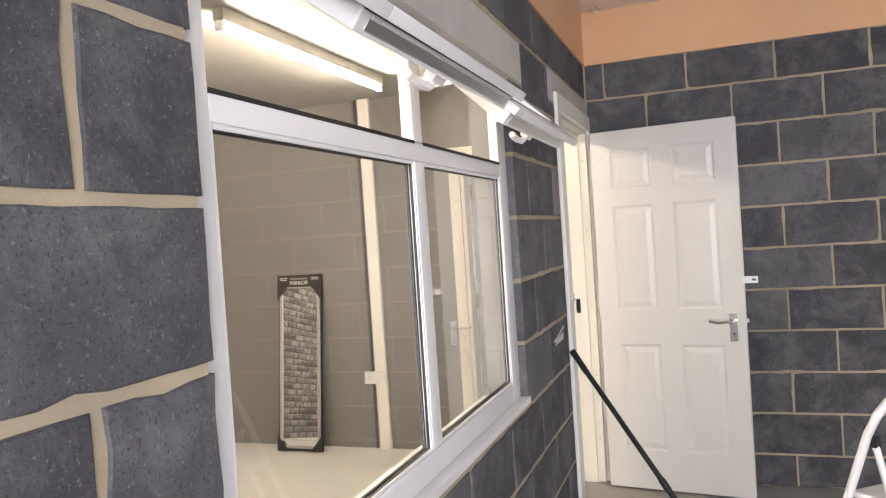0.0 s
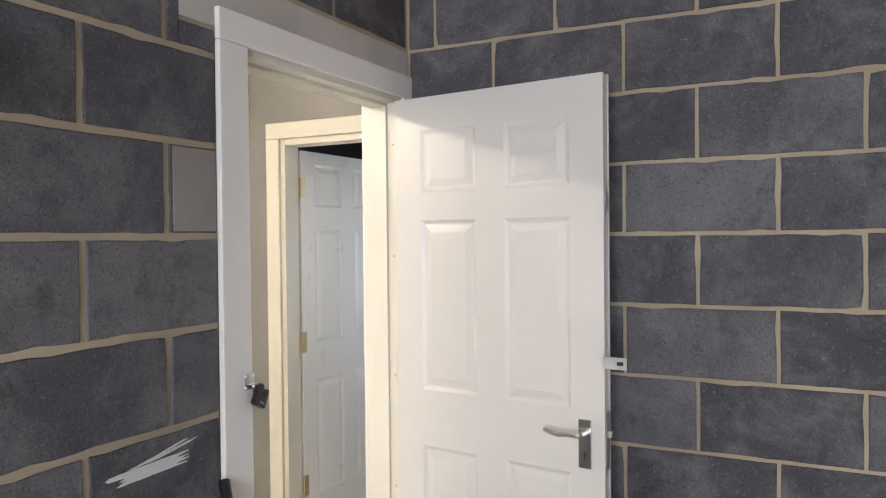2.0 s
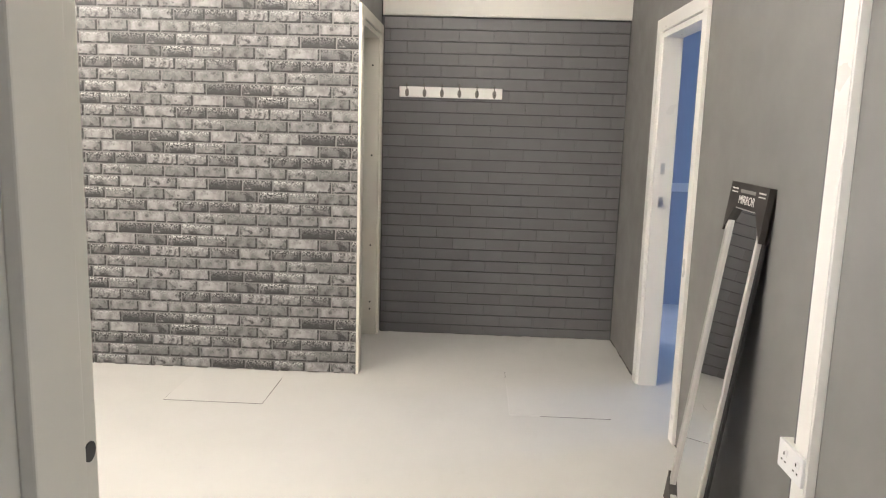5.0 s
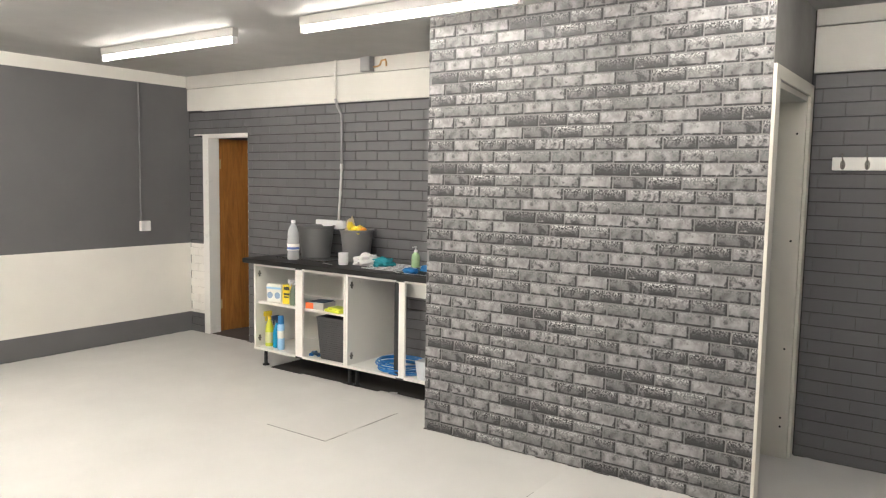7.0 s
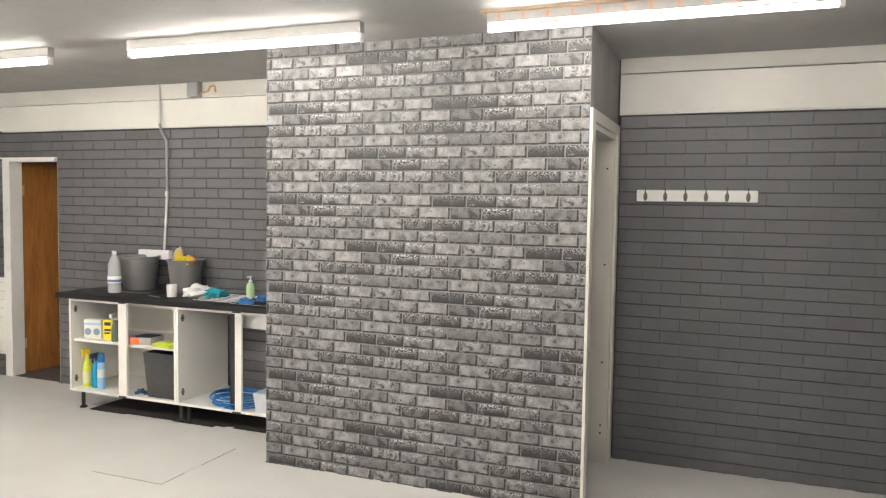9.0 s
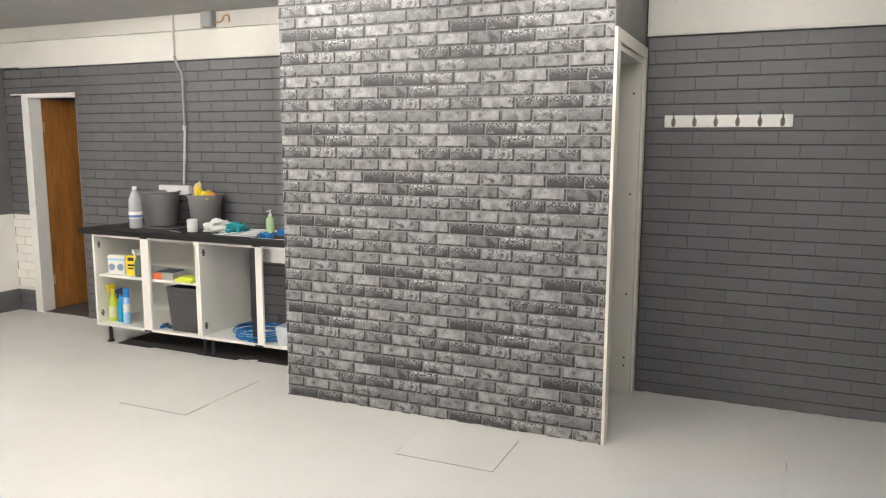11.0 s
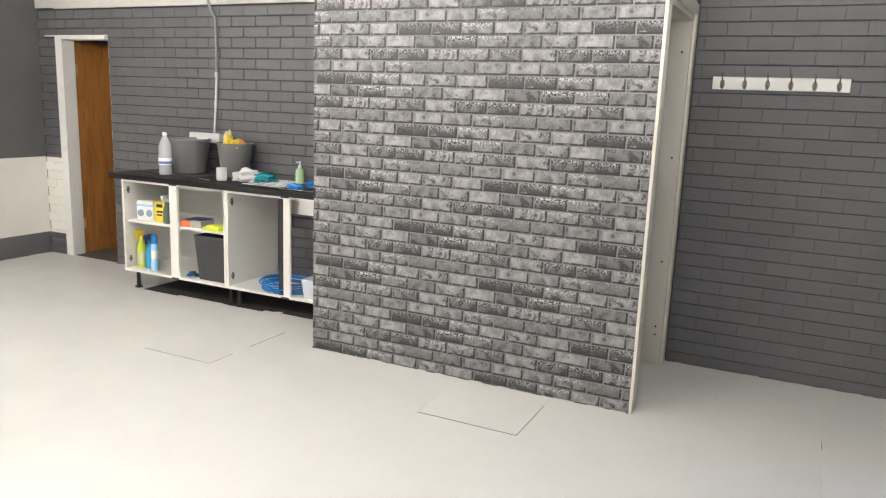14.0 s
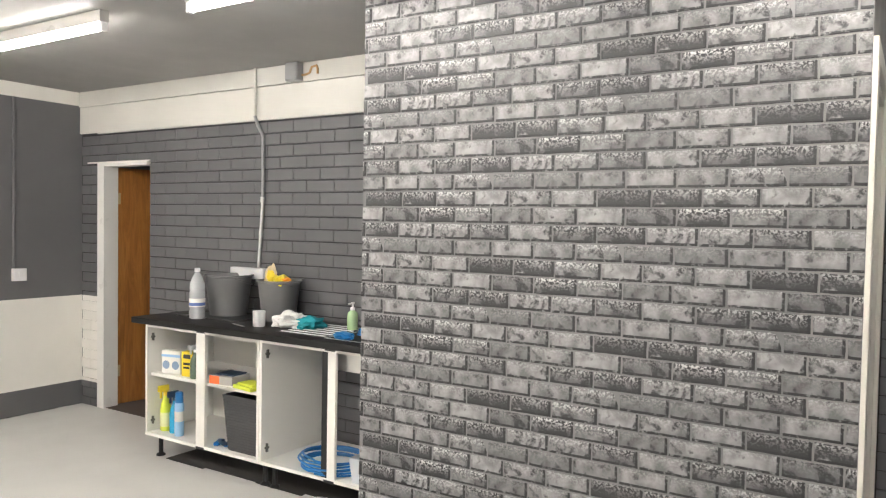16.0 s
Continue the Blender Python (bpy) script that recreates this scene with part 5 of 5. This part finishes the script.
for k, (x, y, r) in enumerate(((0.0, -0.04, 20), (0.02, 0.01, 70), (-0.02, 0.045, -30))):
    c = part("clamp", boxes((-0.045, 0.045, -0.010, 0.002, 0.0, 0.020), (-0.030, 0.045, 0.006, 0.018, 0.0, 0.018), (-0.01, 0.01, -0.006, 0.014, 0.016, 0.030), bev=0.004), M_HOSE if k != 1 else M_NAVY, cl, smooth=True)
    c.matrix_local = pose(x, y, 0.001 + 0.012 * (k == 1), 0, 0, r)
co = thing("hose_coil", "coil of blue hose lying in the unit", "hose", pose(-4.90, 1.06, ZL))
bm = bmesh.new()
pts = []
for k in range(190):
    a = k * 2 * math.pi / 30
    r = 0.172 + 0.012 * math.sin(k * 0.23) - 0.009 * ((k // 30) % 3)
    pts.append((r * 0.95 * math.cos(a), r * 1.15 * math.sin(a), 0.008 + 0.0105 * (k / 30) + 0.003 * math.sin(k * 0.4)))
tube_along(bm, pts, 0.0055, 7)
part("hose", bm, M_HOSE, co, smooth=True)
tb = thing("plastic_tub", "translucent plastic tub beside the hose", "tub", pose(-4.83, 1.35, ZL))
part("tub_shell", basket_wall(bmesh.new(), 0.07, 0.055, 0.085, 0.070, 0.13, 0.004), paint("milky_plastic", (0.55, 0.58, 0.62), 0.3, 60, 0.05), tb)
lt = thing("floor_scrap", "small white scrap of paper under the unit", "paper scrap", pose(-4.84, 1.02, 0.0034, 0, 0, 20))
part("scrap", boxes((-0.012, 0.012, -0.03, 0.03, 0.0, 0.004), bev=0.001), M_PRINT, lt)

# ragged dirt line where floor and walls meet
M_DIRT = mat("floor_edge_dirt", (0.055, 0.050, 0.045), 0.9)
rd = random.Random(23)


def edge_line(along, a0, a1, at, side):
    bm = bmesh.new()
    a = a0
    while a < a1:
        n = min(a + rd.uniform(0.015, 0.09), a1)
        w, h = rd.uniform(0.002, 0.009), rd.uniform(0.001, 0.004)
        if along == "y":
            box(bm, at, at + side * w, a, n, 0.0, h)
        else:
            box(bm, a, n, at, at + side * w, 0.0, h)
        a = n + (rd.uniform(0.0, 0.012) if rd.random() < 0.7 else rd.uniform(0.03, 0.12))
    structure("trim_floor_edge", bm, M_DIRT, "thin ragged dark line at the foot of the wall")


edge_line("y", 1.64, 3.54, XB, 1)
edge_line("y", 3.56, YM, XH, 1)
edge_line("x", XH, BX0 - 0.07, YM, -1)
edge_line("x", BX1 + 0.07, PX0 - 0.07, YM, -1)
edge_line("y", -1.1, -0.3, XH, 1)
edge_line("x", XH, XWI, YL, 1)

# ---- blocks, bricks and wallpaper, laid piece by piece ----
PIECES = {}


def piece(w, h, d, ch, material):
    """A brick lying in the y-z plane with its face at x = 0 towards +x: chamfered front, no back."""
    key = (round(w, 3), round(h, 3), round(d, 4), material.name)
    if key not in PIECES:
        bm = bmesh.new()
        back = [bm.verts.new((-d, y, z)) for y, z in ((-w / 2, -h / 2), (w / 2, -h / 2), (w / 2, h / 2), (-w / 2, h / 2))]
        mid = [bm.verts.new((-ch, y, z)) for y, z in ((-w / 2, -h / 2), (w / 2, -h / 2), (w / 2, h / 2), (-w / 2, h / 2))]
        c = ch * 1.4
        front = [bm.verts.new((0, y, z)) for y, z in ((-w / 2 + c, -h / 2 + c), (w / 2 - c, -h / 2 + c), (w / 2 - c, h / 2 - c), (-w / 2 + c, h / 2 - c))]
        for lo, hi in ((back, mid), (mid, front)):
            for k in range(4):
                bm.faces.new((lo[k], lo[(k + 1) % 4], hi[(k + 1) % 4], hi[k]))
        bm.faces.new(front)
        uv = bm.loops.layers.uv.new("UVMap")
        for f in bm.faces:
            for lp in f.loops:
                lp[uv].uv = (lp.vert.co.y / w + 0.5, lp.vert.co.z / h + 0.5)
        PIECES[key] = finish("piece", bm, material)
    return PIECES[key]


def ragged(w, h, d, variant):
    """A block like piece(), with chipped, uneven arrises; six variants of each size."""
    key = (round(w, 3), round(h, 3), round(d, 4), "ragged", variant)
    if key not in PIECES:
        r = random.Random(int(w * 1000) * 31 + int(h * 1000) * 7 + variant)
        rim = []
        nw, nh = max(2, int(w / 0.045)), max(2, int(h / 0.045))
        for (ya, za), (yb, zb), n in (((-1, -1), (1, -1), nw), ((1, -1), (1, 1), nh), ((1, 1), (-1, 1), nw), ((-1, 1), (-1, -1), nh)):
            for k in range(n):
                f = k / n
                y, z = (ya + (yb - ya) * f) * w / 2, (za + (zb - za) * f) * h / 2
                s = r.uniform(0.0, 0.0022) + (r.uniform(0.002, 0.006) if r.random() < 0.10 else 0.0)
                rim.append((y - s * ((y > w / 2 - 1e-5) - (y < -w / 2 + 1e-5)), z - s * ((z > h / 2 - 1e-5) - (z < -h / 2 + 1e-5)), r.uniform(0.0015, 0.0045)))
        bm = bmesh.new()
        back = [bm.verts.new((-d, y, z)) for y, z, c in rim]
        mid = [bm.verts.new((-c * 0.8, y, z)) for y, z, c in rim]
        front = [bm.verts.new((0, y * (1 - 2 * c / w), z * (1 - 2 * c / h))) for y, z, c in rim]
        n = len(rim)
        for lo, hi in ((back, mid), (mid, front)):
            for k in range(n):
                bm.faces.new((lo[k], lo[(k + 1) % n], hi[(k + 1) % n], hi[k]))
        bm.faces.new(front)
        PIECES[key] = finish("piece", bm, M_BLOCK)
    return PIECES[key]


def cut(a, b, lo, hi, holes):
    """The rectangle a..b by lo..hi less the holes that it meets, as rectangles."""
    todo = [(a, b, lo, hi)]
    for ha, hb, hl, hh in holes:
        nxt = []
        for p, q, r, s in todo:
            if q <= ha or p >= hb or s <= hl or r >= hh:
                nxt.append((p, q, r, s))
                continue
            if p < ha:
                nxt.append((p, ha, r, s))
            if q > hb:
                nxt.append((hb, q, r, s))
            m0, m1 = max(p, ha), min(q, hb)
            if r < hl:
                nxt.append((m0, m1, r, hl))
            if s > hh:
                nxt.append((m0, m1, hh, s))
        todo = nxt
    return [t for t in todo if t[1] - t[0] > 0.02 and t[3] - t[2] > 0.015]


def lay(parent, name, a0, a1, z0, z1, course, length, joint, zstart, offs, holes, d, ch, material, place, rng, split=None, stuff=None, wob=0.0, vj=None):
    """Courses of pieces over a0..a1 by z0..z1. place(a, z) gives the pose of a piece."""
    loose, vj = [], vj or joint
    row = 0
    z = zstart
    while z < z1:
        lo, hi = max(z + joint / 2, z0), min(z + course - joint / 2, z1)
        a = offs[row % len(offs)]
        a -= math.ceil((a - a0) / length) * length
        while a < a1 and hi - lo > 0.012:
            p, q = max(a + vj / 2, a0), min(a + length - vj / 2, a1)
            if q - p > 0.015:
                for r in cut(p, q, lo, hi, holes):
                    w, h = r[1] - r[0], r[3] - r[2]
                    ca, cz = (r[0] + r[1]) / 2, (r[2] + r[3]) / 2
                    if split and not split(ca, cz):
                        loose.append((w, h, place(ca, cz)))
                        continue
                    ob = new(name, ragged(w, h, d, rng.randrange(6)) if material is M_BLOCK else piece(w, h, d, ch, material))
                    ob.matrix_world = place(ca, cz) @ pose(rng.uniform(-wob, wob), 0, 0, rng.uniform(-0.17, 0.17) if wob else 0, 0, 0)
                    ob.parent = parent
            a += length
        z += course
        row += 1
    if loose:
        verts, faces = [], []
        for w, h, m in loose:
            c, n = ch * 1.4, len(verts)
            for x, s in ((-d, 0.0), (-ch, 0.0), (0.0, c)):
                for sy, sz in ((-1, -1), (1, -1), (1, 1), (-1, 1)):
                    verts.append(m @ Vector((x, sy * (w / 2 - s), sz * (h / 2 - s))))
            for k in range(4):
                j = (k + 1) % 4
                faces += [(n + k, n + j, n + 4 + j, n + 4 + k), (n + 4 + k, n + 4 + j, n + 8 + j, n + 8 + k)]
            faces.append((n + 8, n + 9, n + 10, n + 11))
        me = bpy.data.meshes.new(name + "_rest")
        me.from_pydata(verts, [], faces)
        me.materials.append(stuff or material)
        uv = me.uv_layers.new(name="UVMap")
        corner = ((0.0, 0.0), (1.0, 0.0), (1.0, 1.0), (0.0, 1.0))
        for lp in me.loops:
            uv.data[lp.index].uv = corner[lp.vertex_index % 4]
        ob = new(name + "_rest", me)
        ob.parent = parent
        tagged(ob, kind="stuff")


rng = random.Random(11)
Z0 = 0.171 - 0.225
wall_holes = [(WY0 + 0.003, WY1 - 0.003, WZ0 - 0.022, WZ1), (3.772, YE, -0.1, 2.10), (1.0, 3.15, WZ1 - 0.01, 2.182), (3.66, YE, 2.04, 2.196)]
lay(window_wall, "block", -1.2, WY0, 0.0, 2.398, 0.225, 0.45, 0.015, Z0 + 0.026, [0.78, 1.005], wall_holes, 0.055, 0.002, M_BLOCK, lambda a, z: pose(XW, a, z), rng, wob=0.0012)
lay(window_wall, "block", WY0, YE - 0.006, 0.0, 2.398, 0.225, 0.45, 0.014, Z0 + 0.004, [3.390, 3.164], wall_holes, 0.055, 0.002, M_BLOCK, lambda a, z: pose(XW, a, z), rng, wob=0.0012)
lay(end_wall, "block", -2.6, -XW - 0.006, 0.0, 2.398, 0.225, 0.45, 0.010, Z0, [-0.331, -0.557], [], 0.02, 0.002, M_BLOCK, lambda a, z: pose(-a, YE, z, 0, 0, -90), rng, wob=0.0012)
lay(hook_wall, "brick", 3.56, YM - 0.004, 0.0, 2.128, 0.0762, 0.226, 0.0055, -0.012, [3.60, 3.713], [], 0.012, 0.0012, M_GREYBRICK, lambda a, z: pose(XH, a, z), rng, wob=0.0008, vj=0.0008)
lay(worktop_wall, "brick", YL + 0.004, 1.64, 0.0, 2.128, 0.0762, 0.226, 0.0075, -0.012, [0.0, 0.113], [(OY0 - 0.125, OY1 + 0.005, OZ, OZ + 0.011), (OY0, OY1 + 0.005, -0.1, OZ + 0.01), (YL, OY0, 0.19, 0.87)], 0.012, 0.002, M_GREYBRICK, lambda a, z: pose(XH, a, z), rng,
    lambda a, z: a > -1.1 and z > 0.86, M_GREYBRICK_REST, 0.0008, 0.0026)
lay(worktop_wall, "brick", YL + 0.004, OY0 - 0.002, 0.19, 0.87, 0.0762, 0.226, 0.0025, -0.012, [0.0, 0.113], [], 0.012, 0.002, M_WHITEBRICK, lambda a, z: pose(XH, a, z), rng, wob=0.0008, vj=0.0026)

# the paper's repeat: four courses of six bricks, then the same four half a repeat on; start along the roll, tone, stain, wear, darker end
REPEAT, COURSE, ROLL0, DATUM = 1.046, 0.0651, 1.677, 1.2935
ROW_A = [(0.0, 0.95, 0.05, 0.15, 0.0), (0.149, 0.86, 0.25, 0.4, 0.65), (0.327, 0.84, 0.15, 0.4, 0.1), (0.500, 0.22, 0.75, 0.35, 0.2), (0.696, 0.72, 0.62, 0.5, 0.0), (0.865, 0.52, 0.22, 0.8, 0.1)]
ROW_B = [(0.079, 0.50, 0.18, 0.15, 0.3), (0.253, 0.78, 0.15, 0.3, 0.6), (0.428, 0.90, 0.0, 0.2, 0.0), (0.606, 0.22, 0.45, 0.2, 0.2), (0.783, 0.20, 0.55, 0.9, 0.2), (0.957, 0.62, 0.15, 0.75, 0.5)]
ROW_C = [(-0.019, 0.35, 0.45, 0.5, 0.2), (0.152, 0.82, 0.08, 0.35, 0.2), (0.332, 0.25, 0.48, 0.55, 0.4), (0.503, 0.33, 0.60, 0.6, 0.2), (0.680, 0.76, 0.28, 0.5, 0.1), (0.857, 0.78, 0.20, 0.55, 0.3)]
ROW_D = [(-0.092, 0.64, 0.16, 0.15, 0.1), (0.080, 0.80, 0.05, 0.25, 0.0), (0.258, 0.68, 0.15, 0.25, 0.3), (0.424, 0.66, 0.30, 0.6, 0.1), (0.600, 0.42, 0.22, 0.3, 0.5), (0.777, 0.50, 0.20, 0.2, 0.4)]
GAP = 0.0065


def paper_brick(row, k, lo, hi, h0, h1):
    """Vertices, faces and print layers of one embossed brick, about its own middle; lo..hi and h0..h1 are what is left of it where the sheet is trimmed."""
    start, tone, stain, worn, end = row[k]
    full = (row[k + 1][0] if k < 5 else row[0][0] + REPEAT) - start - GAP
    r = random.Random(int(start * 1000) * 7 + k)
    tall = COURSE - GAP
    rim = []
    for (ya, za), (yb, zb), n in (((0, 0), (1, 0), 5), ((1, 0), (1, 1), 2), ((1, 1), (0, 1), 5), ((0, 1), (0, 0), 2)):
        for i in range(n):
            f = i / n
            y, z = ya + (yb - ya) * f, za + (zb - za) * f
            rim.append([(y - 0.5) * full + r.uniform(-0.0012, 0.0012), (z - 0.5) * tall + r.uniform(-0.0013, 0.0013)])
    if row is ROW_D and k == 3:
        # the one with a broken upper corner
        rim[7] = [full / 2 - 0.017, tall / 2 - 0.004]
        rim[6][0] -= 0.002
        rim[6][1] -= 0.012
    for p in rim:
        p[0], p[1] = min(max(p[0], lo), hi), min(max(p[1], h0), h1)
    my, mz = ((f(p[i] for p in rim) for f in (min, max)) for i in (0, 1))
    my, mz = sum(my) / 2, sum(mz) / 2
    n = len(rim)
    verts = [(-0.004, y, z) for y, z in rim] + [(-0.0010, y, z) for y, z in rim] + [(0.0, my + (y - my) * 0.975, mz + (z - mz) * 0.94) for y, z in rim]
    faces = [(a + i, a + (i + 1) % n, a + n + (i + 1) % n, a + n + i) for a in (0, n) for i in range(n)] + [tuple(range(2 * n, 3 * n))]
    at = (start * 9.0 + 3.0 * k, 2.0 * [ROW_A, ROW_B, ROW_C, ROW_D].index(row))
    layers = {"UVMap": lambda y, z: (y / full + 0.5, z / tall + 0.5), "grain": lambda y, z: (at[0] + y, at[1] + z), "print": lambda y, z: (tone, stain), "wear": lambda y, z: (worn, end)}
    return verts, faces, layers


def paper_mesh(name, made):
    """One mesh out of [(verts, faces, layers, shift)]."""
    vs, fs, uvs = [], [], {"UVMap": [], "grain": [], "print": [], "wear": []}
    for verts, faces, layers, (sx, sy, sz) in made:
        o = len(vs)
        vs += [(x + sx, y + sy, z + sz) for x, y, z in verts]
        fs += [tuple(o + i for i in f) for f in faces]
        for f in faces:
            for key in uvs:
                uvs[key] += [layers[key](verts[i][1], verts[i][2]) for i in f]
    me = bpy.data.meshes.new(name)
    me.from_pydata(vs, [], fs)
    me.materials.append(M_PAPER)
    for key, values in uvs.items():
        lay_ = me.uv_layers.new(name=key)
        for i, uv in enumerate(values):
            lay_.data[i].uv = uv
    return me


def hang_paper(parent, a0, a1, z0, z1, near):
    shared, rest = {}, []
    for course in range(-20, 19):
        row = (ROW_A, ROW_D, ROW_C, ROW_B)[course % 4]
        slip = ROLL0 + (REPEAT / 2 if (course // 4 + (course % 4 > 0)) % 2 else 0.0)
        mid = DATUM + (course + 0.5) * COURSE
        h0, h1 = max(z0 - mid, -1.0), min(z1 - mid, 1.0)
        if h1 < -0.02 or h0 > 0.02:
            continue
        for turn in range(-2, 3):
            for k in range(6):
                left = slip + turn * REPEAT + row[k][0] + GAP / 2
                right = slip + turn * REPEAT + (row[k + 1][0] if k < 5 else row[0][0] + REPEAT) - GAP / 2
                if min(right, a1) - max(left, a0) < 0.012:
                    continue
                ca, full = (left + right) / 2, right - left
                lo, hi = max(a0 - ca, -full), min(a1 - ca, full)
                made = paper_brick(row, k, lo, hi, h0, h1)
                if not near[0] < mid < near[1]:
                    rest.append((*made, (XB, ca, mid)))
                    continue
                key = (course % 4, k) if lo <= -full and hi >= full else (course % 4, k, round(lo, 4), round(hi, 4))
                if key not in shared:
                    shared[key] = paper_mesh("paper_brick", [(*made, (0, 0, 0))])
                ob = new("paper_brick", shared[key])
                ob.matrix_world = pose(XB, ca, mid)
                ob.parent = parent
    ob = new("paper_brick_rest", paper_mesh("paper_brick_rest", rest))
    ob.parent = parent
    tagged(ob, kind="stuff")


hang_paper(partition, 1.641, 3.538, 0.004, ZC - 0.004, (0.42, 1.99))
